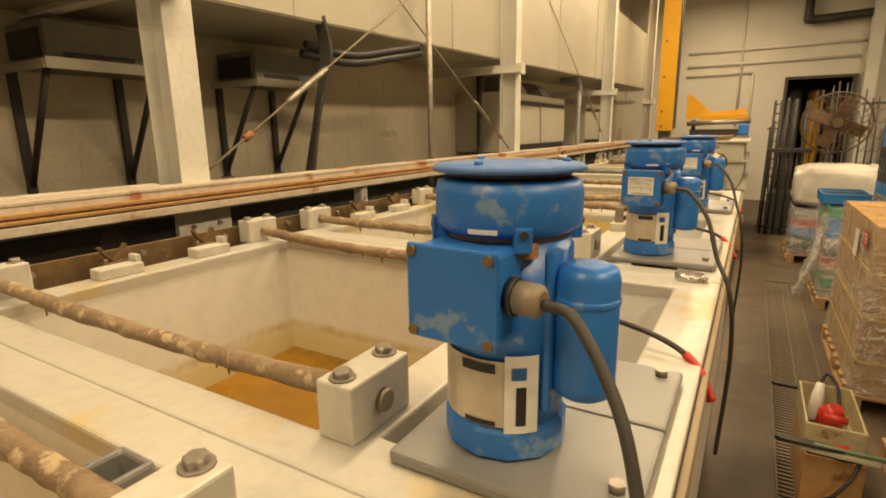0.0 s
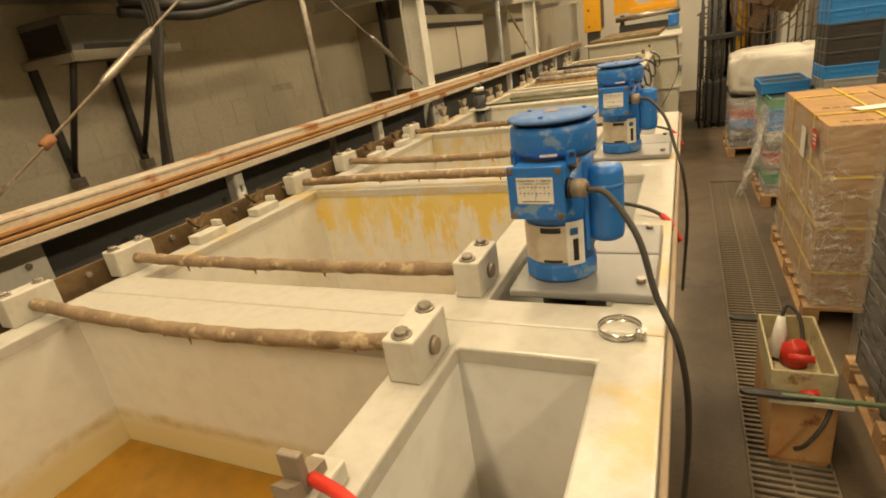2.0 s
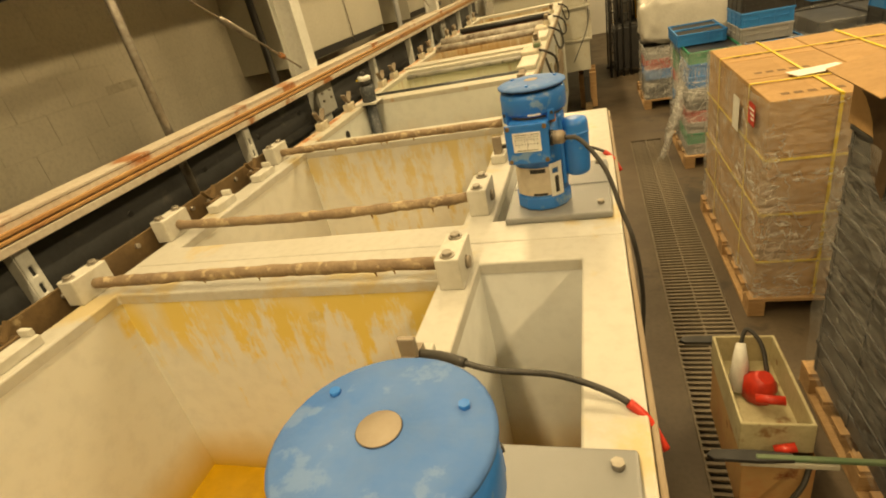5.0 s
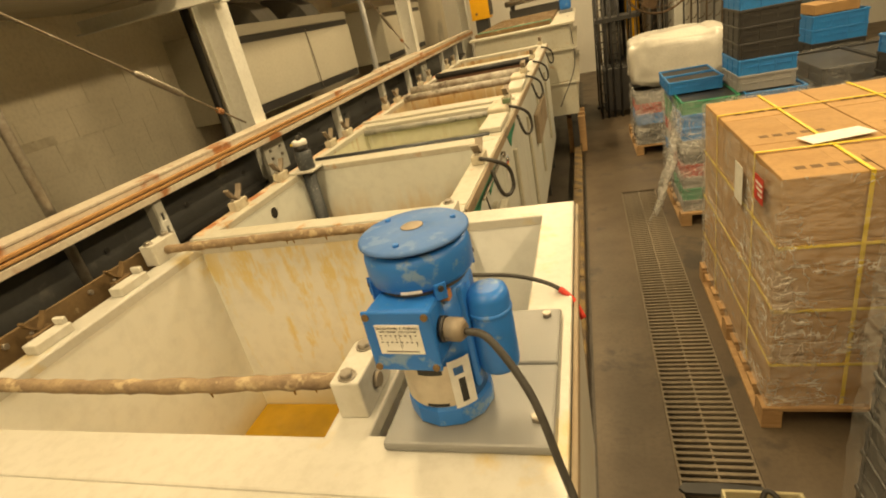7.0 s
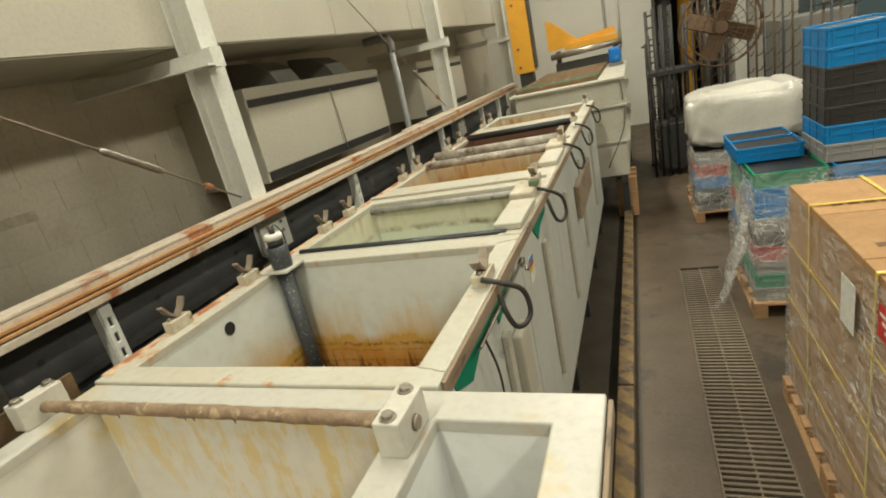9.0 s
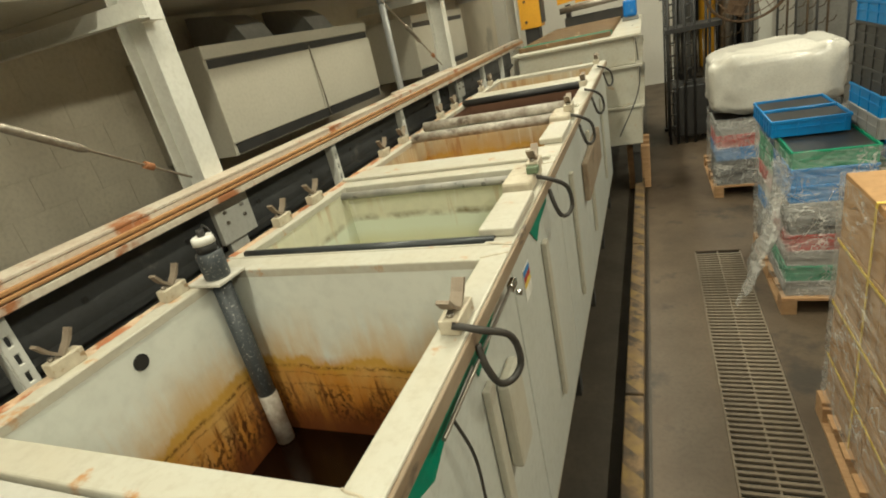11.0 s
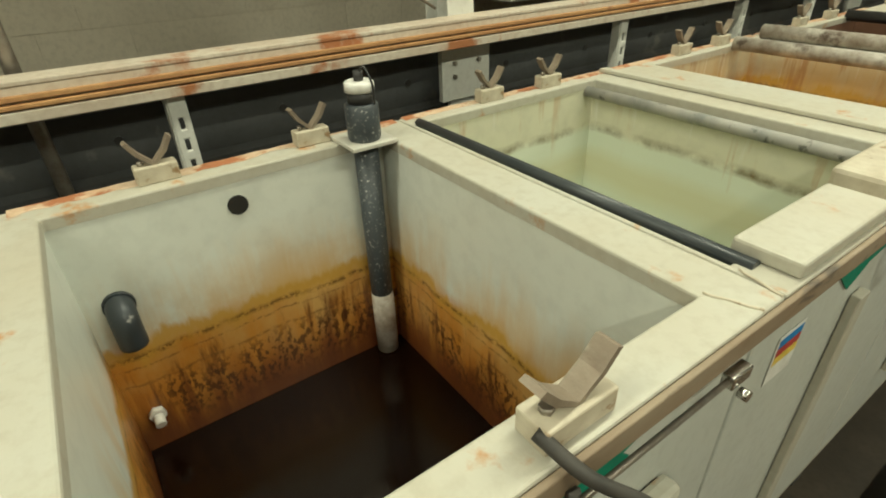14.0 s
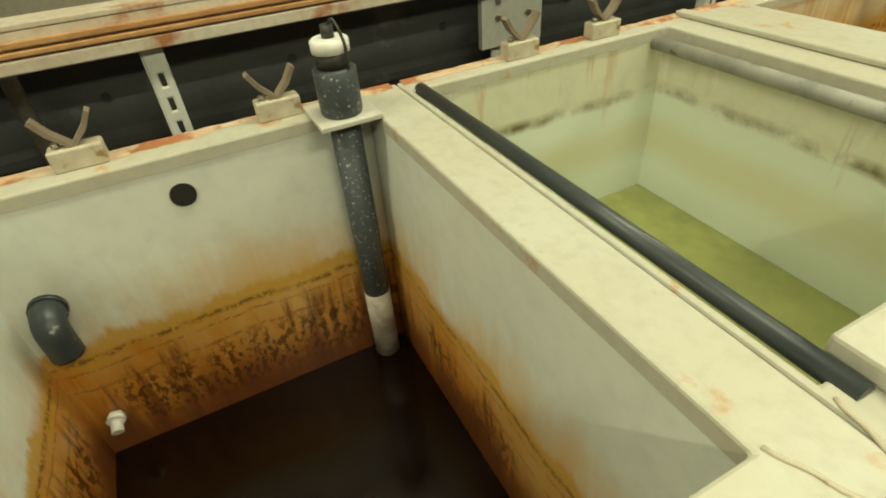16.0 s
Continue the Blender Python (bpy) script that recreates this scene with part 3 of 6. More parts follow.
holed_slab(sl, -0.135, -0.075, Y0, 2.05, 1.722, 1.736, [(-0.12, -0.095, Y0 + 0.05 + 0.085 * k, Y0 + 0.09 + 0.085 * k) for k in range(58)])
part("slotted_strip", sl, M_RAIL, rail, "slotted strip along the rail")
sl = bmesh.new()
holed_slab(sl, -0.135, -0.075, 8.6, 10.4, 1.722, 1.736, [(-0.12, -0.095, 8.65 + 0.085 * k, 8.69 + 0.085 * k) for k in range(20)])
part("slotted_strip", sl, M_RAIL, rail, "slotted strip along the rail")
for y in (0.9, 3.32, 4.83, 7.15, 8.4, 9.4, 11.3, 12.4):
    st = bmesh.new()
    holed_slab(st, -0.03, 0.03, 0.0, 1.614, -0.004, 0.004, [(-0.008, 0.008, 0.9 + 0.075 * k, 0.94 + 0.075 * k) for k in range(9)])
    for v in st.verts:
        v.co = Vector((0.035 + v.co.z, y + v.co.x, v.co.y))
    box(st, -0.02, 0.031, y - 0.034, y - 0.03, 0, 1.614)
    part("slotted_post", st, M_WHITE, rail)

dp = thing("dark_channel", "dark grey ribbed steel channels behind the rail", "channel", (0, 0, 0))
for z0, z1, x in ((1.28, 1.6, -1.97), (0.9, 1.27, -2.02), (0.4, 0.89, -2.0)):
    bm = bmesh.new()
    prism(bm, [(x, z0), (x + 0.05, z0), (x + 0.05, z0 + 0.03), (x + 0.02, z0 + 0.05), (x + 0.02, z1 - 0.05), (x + 0.05, z1 - 0.03), (x + 0.05, z1), (x, z1)], "y", -4.0, 14.0)
    part("channel", bm, M_CHANNEL, dp)
for y in [0.3 + 0.62 * k for k in range(20)]:
    part("bolt_hole", swept([(-1.951, y, 1.44), (-1.945, y, 1.44)], 0.016, 10), M_BLACK, dp)


def tie_rod(a, b):
    a, b = Vector(a), Vector(b)
    t = thing("tie_rod", "rusty diagonal tie rod with a turnbuckle", "tie rod", a, "tie rods")
    d = b - a
    part("rod", swept([(0, 0, 0), d], 0.0065, 8), M_HOOK, t)
    part("turnbuckle", swept([d * 0.17, d * 0.18, d * 0.27, d * 0.28], [0.012, 0.02, 0.02, 0.012], 8), M_STEEL, t)
    part("nut", swept([d * 0.07, d * 0.085], 0.02, 6), M_RUST, t)


tie_rod((-1.86, 2.33, 1.78), (-2.0, 5.6, 3.75))
tie_rod((-1.87, 6.0, 1.76), (-2.0, 3.3, 3.4))
tie_rod((-1.86, 10.1, 1.8), (-2.0, 7.4, 3.6))


def duct(y0, y1, z_a, z_b):
    t = thing("air_duct", "long cream sheet metal air duct", "duct", (-2.0, y0, 0), "air ducts")
    bm = bmesh.new()
    L = y1 - y0
    vs = [bm.verts.new(c) for c in ((-0.98, 0, z_a), (0, 0, z_a), (0, 0, 4.1), (-0.98, 0, 4.1), (-0.98, L, z_b), (0, L, z_b), (0, L, 4.1), (-0.98, L, 4.1))]
    for f in ((0, 1, 2, 3), (7, 6, 5, 4), (1, 0, 4, 5), (2, 1, 5, 6), (3, 2, 6, 7), (0, 3, 7, 4)):
        bm.faces.new([vs[k] for k in f])
    bmesh.ops.recalc_face_normals(bm, faces=bm.faces)
    bmesh.ops.bevel(bm, geom=list(bm.edges), offset=0.01, segments=2, affect="EDGES")
    part("casing", bm, M_CREAM, t)
    for k in range(1, int(L / 1.9) + 1):
        y = k * 1.9
        if y < L - 0.3:
            part("seam", boxed(0.0, 0.006, y, y + 0.03, z_a + (z_b - z_a) * y / L + 0.01, 4.05), M_CREAM, t)


duct(-4.5, 6.05, 2.42, 2.68)
duct(6.06, 10.4, 2.68, 2.79)
duct(10.41, 15.6, 2.79, 2.92)


def cabinet(y0, y1, split):
    t = thing("wall_cabinet", "long white steel cabinet with dark slots", "cabinet", (-2.3, y0, 0), "wall cabinets")
    L = y1 - y0
    part("body", boxed(-0.699, -0.012, 0, L, 1.68, 2.42, 0.004), M_CREAM, t)
    part("slot", boxed(-0.012, -0.006, 0.03, L - 0.03, 2.275, 2.33), M_BLACK, t)
    part("slot", boxed(-0.012, -0.006, 0.03, L - 0.03, 1.69, 1.76), M_BLACK, t)
    part("panel", boxed(-0.012, 0.0, 0.0, split, 1.765, 2.27, 0.003), M_CREAM, t)
    part("panel", boxed(-0.012, 0.0, split + 0.012, L, 1.765, 2.27, 0.003), M_CREAM, t)
    part("top_strip", boxed(-0.012, 0.0, 0, L, 2.335, 2.42, 0.003), M_CREAM, t)
    part("cord", swept(curve_points([(0.006, split, 2.3), (0.012, split + 0.02, 2.0), (0.006, split + 0.05, 1.7)]), 0.006, 6), M_STEEL, t)


cabinet(6.85, 9.25, 1.25)
cabinet(10.5, 12.6, 0.95)
for y in (7.4, 8.35):
    bm = bmesh.new()
    prism(bm, [(-2.85, 2.425), (-2.35, 2.425), (-2.42, 2.54), (-2.55, 2.62), (-2.8, 2.665), (-2.85, 2.665)], "y", y, y + 0.34)
    single("fan_housing", bm, M_GREYBOX, "grey curved fan housing standing on the white cabinet", "fan housing", "fan housings")
pw = thing("wall_pipe", "light grey plastic pipe with an elbow at its top", "pipe", (-2.1, 9.33, 0), "upright pipes")
part("riser", swept([(0, 0, 0), (0, 0, 2.6)], 0.035, 14), M_GREYPLATE, pw)
part("elbow", swept(curve_points([(0, 0, 2.56), (0, 0, 2.66), (-0.06, -0.02, 2.72), (-0.3, -0.05, 2.72)]), 0.045, 14), M_GREYPLATE, pw)
single("conduit", swept([(-1.89, 4.43, 0), (-1.89, 4.43, 4.1)], 0.024, 12), M_STEEL, "thin grey conduit rising past the wall", "pipe", "upright pipes")
single("conduit", swept([(-2.6, 6.75, 0), (-2.6, 6.75, 2.66)], 0.035, 12), M_DARK, "dark pipe beside the column", "pipe", "upright pipes")
bun = thing("cable_bundle", "bundle of dark cables hanging in front of the wall", "cables", (-2.06, 3.35, 0))
for k in range(4):
    part("cable", swept(curve_points([(0.02 * k, 0.0, 2.66), (0.025 * k, 0.03, 2.4), (-0.03 + 0.02 * k, -0.03 - 0.01 * k, 2.05), (-0.05 + 0.02 * k, -0.14, 1.6), (-0.05 + 0.02 * k, -0.2, 1.2)]), 0.014, 8), M_RUBBER, bun)
for k in range(2):
    z = 2.5 - 0.05 * k
    pts = curve_points([(-2.14 - 0.04 * k, 3.32, z), (-2.08, 3.7, z - 0.03), (-2.02, 4.1, z + 0.04), (-1.96, 4.4, z + 0.1)])
    single("hose", swept(pts, 0.028, 10), M_BLACK, "black hose slung under the duct", "hose", "black hoses")


def wall_shelf(y0, y1):
    t = thing("wall_shelf", "steel shelf on triangular wall brackets", "shelf", (-3.0, y0, 0), "wall shelves")
    L = y1 - y0
    part("board", boxed(0.0, 0.46, 0, L, 2.285, 2.3, 0.003), M_GREYBOX, t)
    part("front_lip", boxed(0.46, 0.468, 0, L, 2.265, 2.32, 0.002), M_CREAM, t)
    part("end_lip", boxed(0.0, 0.46, -0.008, -0.0005, 2.265, 2.31, 0.002), M_CREAM, t)
    for y in (0.01, L - 0.2):
        br = thing("bracket", "", "", (0, 0, 0))
        br.parent = t
        part("upright", boxed(0.005, 0.04, y, y + 0.04, 1.6, 2.28), M_DARK, br)
        part("strut", swept([(0.03, y + 0.02, 1.68), (0.4, y + 0.02, 2.27)], 0.018, 6), M_DARK, br)
        part("foot", boxed(0.0, 0.06, y - 0.015, y + 0.055, 1.58, 1.64), M_STEEL, br)
    e = thing("rectifier", "dark grey vented equipment box on a wall shelf", "equipment", (-3.0, y0, 2.301), "shelf equipment")
    part("casing", boxed(0.03, 0.43, 0.03, L - 0.05, 0, 0.2, 0.008), M_GREYBOX, e)
    part("vent", boxed(0.05, 0.38, 0.022, 0.029, 0.03, 0.16), M_BLACK, e)
    part("slot", boxed(0.431, 0.436, 0.1, L * 0.6, 0.02, 0.05), M_BLACK, e)


wall_shelf(2.0, 2.75)
wall_shelf(3.25, 3.95)
wall_shelf(0.7, 1.45)
wall_shelf(-0.6, 0.15)
single("wall_label", boxed(-2.999, -2.996, 5.22, 5.52, 1.90, 1.96, 0.0005), M_HOLDER, "faded brown label on the block wall", "label")

# ---- tanks ----
def tank(name, label, x0, x1, y0, y1, wells, rim_mat, bottom=0.55, skirt=0.02, rim_t=0.03, flank=None):
    """wells: (x0, x1, y0, y1, floor height, lining)."""
    t = thing(name, label, "tank", (0, 0, 0), "process tanks")
    bm = bmesh.new()
    holed_slab(bm, x0, x1, y0, y1, RIM - rim_t, RIM, [w[:4] for w in wells])
    part("rim", bm, rim_mat, t)
    bm = bmesh.new()
    g, th = skirt, 0.012
    ring = (x0 + g, x1 - g, y0 + 0.004, y1 - 0.004)
    holed_slab(bm, *ring, bottom, RIM - rim_t - 0.001, [(ring[0] + th, ring[1] - th, ring[2] + th, ring[3] - th)])
    part("bottom", boxed(ring[0], ring[1], ring[2], ring[3], bottom - 0.02, bottom - 0.001), rim_mat, t)
    part("shell", bm, flank or rim_mat, t)
    for wx0, wx1, wy0, wy1, zf, lin in wells:
        d, o = 0.002, 0.012
        zt = RIM - 0.0005
        for b in ((wx0 - o, wx0 - d, wy0 - o, wy1 + o), (wx1 + d, wx1 + o, wy0 - o, wy1 + o), (wx0 - d, wx1 + d, wy0 - o, wy0 - d), (wx0 - d, wx1 + d, wy1 + d, wy1 + o)):
            part("lining_panel", boxed(*b, zf, zt - rim_t), lin, t)
        part("tank_floor", boxed(wx0 - o, wx1 + o, wy0 - o, wy1 + o, zf - 0.012, zf - 0.0005), lin, t)
    return t


def liquid(x0, x1, y0, y1, z, mat, label):
    bm = bmesh.new()
    box(bm, x0, x1, y0, y1, z - 0.02, z)
    single("tank_liquid", bm, mat, label, "liquid", "tank liquids")


XL, XI, XR = -1.10, -1.01, 0.372
SEAMS = [(-0.04, 1.0625), (1.0632, 2.1005), (2.1012, 3.2105), (3.2112, 4.318)]
MAINS = [(0.1, 0.985), (1.135, 1.995), (2.203, 3.045), (3.325, 4.242)]
SIDES = [(0.1, 0.985), (1.16, 2.012), (2.19, 3.108), (3.33, 4.222)]
LINS = [M_LIN_A, M_LIN_A, M_LIN_B, M_LIN_C]
LEVELS = [(1.16, M_LIQ_AMBER), (1.16, M_LIQ_AMBER), (0.86, M_LIQ_YELLOW), (0.8, M_LIQ_YELLOW)]
for (y0, y1), (a, b), (c, d), lin, (lev, lq) in zip(SEAMS, MAINS, SIDES, LINS, LEVELS):
    tank("plating_tank", "white plastic plating tank with a narrow pump chamber alongside", XL, XR, y0, y1,
         [(XI, -0.042, a, b, 0.6, lin), (0.042, 0.277, c, d, 0.6, M_LIN_R)], M_PVC)
    liquid(XI - 0.001, -0.041, a - 0.001, b + 0.001, lev, lq, "still amber plating liquid at the bottom of the tank")
    liquid(0.041, 0.278, c - 0.001, d + 0.001, lev, lq, "amber liquid in the pump chamber")

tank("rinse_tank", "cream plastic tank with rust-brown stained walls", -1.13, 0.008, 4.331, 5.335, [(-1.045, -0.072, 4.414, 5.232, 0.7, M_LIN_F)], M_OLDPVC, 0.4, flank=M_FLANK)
liquid(-1.046, -0.071, 4.413, 5.233, 0.83, M_LIQ_BROWN, "dark brown liquid deep in the tank")
tank("rinse_tank", "cream plastic tank half full of pale green liquid", -1.13, 0.008, 5.339, 6.3, [(-1.06, -0.09, 5.352, 6.15, 0.8, M_LIN_G)], M_OLDPVC, 0.4, flank=M_FLANK)
liquid(-1.061, -0.089, 5.351, 6.151, 1.05, M_LIQ_GREEN, "pale green rinse liquid, still")
tank("rinse_tank", "cream plastic tank with brown stained walls", -1.13, 0.008, 6.304, 7.38, [(-1.06, -0.09, 6.5, 7.28, 0.8, M_LIN_H)], M_OLDPVC, 0.4, flank=M_FLANK)
liquid(-1.061, -0.089, 6.499, 7.281, 1.3, M_LIQ_AMBER, "brown liquid in the stained tank")
tank("rinse_tank", "cream plastic tank with dark brown lining", -1.13, 0.008, 7.384, 8.7, [(-1.06, -0.09, 7.5, 8.42, 0.8, M_LIN_I)], M_OLDPVC, 0.4, flank=M_FLANK)
liquid(-1.061, -0.089, 7.499, 8.421, 1.36, M_LIQ_BROWN, "dark brown liquid in the tank")
tank("rinse_tank", "cream plastic tank with clean walls", -1.13, 0.008, 8.704, 9.75, [(-1.06, -0.09, 8.85, 9.6, 0.8, M_LIN_H)], M_OLDPVC, 0.4, flank=M_FLANK)

# the far, taller tank with stepped tiers
kt = thing("stepped_tank", "tall off-white tank with stepped flanges, standing on timber", "tank", (-0.35, 10.0, 0))
for k, (z0, z1, g) in enumerate(((0.6, 1.0, 0.0), (1.03, 1.42, 0.015), (1.45, 1.72, 0.03))):
    part("tier", boxed(-0.62 + g, 0.66 - g, g, 3.4 - g, z0, z1, 0.006), M_OLDPVC, kt)
    part("flange", boxed(-0.65, 0.70, -0.03, 3.43, z1 + 0.001, z1 + 0.028, 0.005), M_OLDPVC, kt)
for k in range(14):
    part("top_slat", boxed(-0.6, 0.4, 0.2 + 0.22 * k, 0.26 + 0.22 * k, 1.75, 1.8, 0.004), M_GREENTAPE if k == 1 else M_BUS, kt)
bmo = thing("small_motor", "small blue motor at the end of the far tank", "motor", (0.2, 12.5, 1.749))
part("body", boxed(-0.09, 0.09, -0.12, 0.12, 0.05, 0.27, 0.03), M_BLUE, bmo)
part("foot", boxed(-0.11, 0.11, -0.1, 0.1, 0, 0.05, 0.008), M_GREYPLATE, bmo)
part("end_cap", swept([(0, -0.13, 0.16), (0, -0.119, 0.16)], 0.07, 16), M_BLUE, bmo)

# stands under the tanks
for y0, y1, x1, z1 in ((-0.03, 4.31, 0.30, 0.53), (4.36, 9.74, -0.06, 0.38), (10.0, 13.4, 0.28, 0.6)):
    t = thing("tank_stand", "dark steel stand under the tanks", "stand", (0, 0, 0), "tank stands")
    n = int((y1 - y0) / 0.95)
    part("rail", boxed(x1 - 0.08, x1, y0, y1, z1 - 0.1, z1 - 0.001, 0.004), M_DARK, t)
    part("rail", boxed(-1.05, -0.97, y0, y1, z1 - 0.1, z1 - 0.001, 0.004), M_DARK, t)
    for k in range(n + 1):
        y = y0 + 0.05 + (y1 - y0 - 0.18) * k / n
        part("leg", boxed(x1 - 0.08, x1, y, y + 0.08, 0, z1 - 0.101), M_DARK, t)
        part("leg", boxed(-1.05, -0.97, y, y + 0.08, 0, z1 - 0.101), M_DARK, t)
# thin dark sheet over the floor: the tanks' shadow put into its colour
structure("tank_bay_floor", boxed(-1.9, 0.335, -1.0, 16.0, 0.004, 0.008), M_BAY_SHADE, "dark sheet on the floor standing for the shadow under the tanks", "floor")
sill = thing("timber_sill", "long timber kerb with worn black and yellow stripes", "timber", (0.25, 4.4, 0.009))
for k in range(3):
    part("beam", boxed(-0.05, 0.05, 2.0 * k, 2.0 * k + 1.98, 0, 0.12, 0.008), M_HAZARD, sill)
for k in range(5):
    part("block", boxed(-0.12, 0.12, 5.8 + 0.12 * k, 5.9 + 0.12 * k, 0.0, 0.5 - 0.05 * (k % 2), 0.006), M_WOOD, sill)

# brown edge strip along the tanks
bm = bmesh.new()
box(bm, 0.374, 0.384, -0.04, 4.316, RIM - 0.05, RIM - 0.012, 0.003)
single("edge_strip", bm, M_EDGE, "brown worn strip along the white tank edge", "trim", "edge strips")
bm = bmesh.new()
box(bm, 0.0095, 0.02, 4.35, 9.7, RIM - 0.045, RIM - 0.002, 0.003)
single("edge_strip", bm, M_EDGE, "brown worn strip along the cream tank edge", "trim", "edge strips")


# ---- rods and their blocks ----
def rod_block(x, y, left):
    t = thing("rod_block", "white plastic block clamping a copper rod, two bolts on top", "bracket", (x, y, RIM), "rod blocks")
    bm = bmesh.new()
    h = 0.078
    box(bm, -0.028, 0.028, -0.062, 0.062, 0, h, 0.004)
    part("block", bm, M_BLOCK, t)
    for dy in (-0.043, 0.043):
        b = part("bolt", swept([(0, dy, h), (0, dy, h + 0.011)], 0.012, 6), M_STEEL, t)
        part("washer", swept([(0, dy, h), (0, dy, h + 0.003)], 0.017, 14), M_STEEL, b)
    if not left:
        part("rod_end", swept([(0.028, 0, 0.036), (0.036, 0, 0.036)], [0.0165, 0.014], 14), M_HOOK, t, "tarnished rod end")
    else:
        part("rod_end", swept([(-0.045, 0, 0.036), (-0.028, 0, 0.036)], [0.014, 0.0165], 14), M_COPPER, t, "crusted rod end")


def crusted_rod(y, sag, y_left=None, name_label="crusted brown copper rod across the tank"):
    yl = y if y_left is None else y_left
    n = 42
    rng = random.Random(int(y * 100))
    pts, rs = [], []
    for k in range(n + 1):
        u = k / n
        x = -1.078 + u * (1.078 - 0.029)
        z = RIM + 0.036 - sag * math.sin(math.pi * u) + rng.uniform(-0.001, 0.001)
        pts.append((x, yl + (y - yl) * u + rng.uniform(-0.001, 0.001), z))
        rs.append(0.0155 + rng.uniform(-0.0012, 0.0022))
    t = thing("copper_rod", name_label, "rod", (0, 0, 0), "copper rods")
    part("bar", swept(pts, rs, 12), M_COPPER, t)
    for k in range(4):
        p = pts[rng.randrange(2, n - 2)]
        l = rng.uniform(0.006, 0.022)
        part("drip", swept([(p[0], p[1], p[2] - 0.013), (p[0] + rng.uniform(-.004, .004), p[1], p[2] - 0.013 - l)], [0.004, 0.001], 5), M_LIQ_AMBER, t, "amber crystal drip")


RODS = [(0.90, 0.0), (1.185, 0.012), (1.957, 0.026), (2.25, 0.006), (3.06, -0.006), (3.43, 0.014), (4.167, -0.004)]
for y, sag in RODS:
    rod_block(0.0, y, False)
    rod_block(-1.106, y, True)
    crusted_rod(y, sag)

# bus bar and clips along the far edge of the plating tanks
bus = thing("bus_bar", "flat brown metal bus bar with clips along the tank edge", "bus bar", (-1.15, 0, 0))
part("bar", boxed(-0.012, -0.002, 0.0, 4.3, RIM - 0.03, RIM + 0.055, 0.002), M_BUS, bus)
for k in range(14):
    y = 0.4 + 0.29 * k
    part("bolt", swept([(-0.002, y, RIM + 0.03), (0.008, y, RIM + 0.03)], 0.009, 6), M_STEEL, bus)


def v_hook(x, y, z, s=1.0, mat=None, yaw=0.0, base_mat=None, flat=1.0):
    t = thing("v_hook", "tarnished metal V-shaped rod hook on a plastic foot", "hook", (x, y, z), "rod hooks")
    t.rotation_euler = (0, 0, yaw)
    t.scale = (1, 1, flat)
    part("foot", boxed(-0.022 * s, 0.022 * s, -0.05 * s, 0.05 * s, 0, 0.045 * s, 0.004), base_mat or M_HOLDER, t, "milky plastic foot")
    bm = bmesh.new()
    for sgn in (-1, 1):
        prism(bm, [(0, 0.04 * s), (sgn * 0.035 * s, 0.072 * s), (sgn * 0.055 * s, 0.105 * s), (sgn * 0.047 * s, 0.110 * s), (sgn * 0.027 * s, 0.078 * s), (0, 0.05 * s)], "x", -0.014 * s, 0.014 * s)
    part("fork", bm, mat or M_HOOK, t)
    part("bolt", swept([(0, -0.03 * s, 0.045 * s), (0, -0.03 * s, 0.056 * s)], 0.008 * s, 6), M_STEEL, t)


for a, b in MAINS[1:]:
    for u in (0.35, 0.68):
        y = a + (b - a) * u
        st = thing("rest_block", "low white plastic rest on the tank edge", "bracket", (-1.055, y, RIM), "rest blocks")
        part("block", boxed(-0.03, 0.02, -0.06, 0.06, 0, 0.03, 0.004), M_BLOCK, st)
        part("lug", boxed(-0.03, 0.01, 0.045, 0.06, 0.03, 0.05, 0.003), M_BLOCK, st)
        v_hook(-1.112, y + 0.02, RIM, 0.7, M_BUS, 0.0, M_BUS)
for y in (4.66, 5.05, 5.68, 5.95, 6.75, 7.05, 7.8, 8.15, 9.0, 9.35):
    v_hook(-1.105, y, RIM, 0.95)


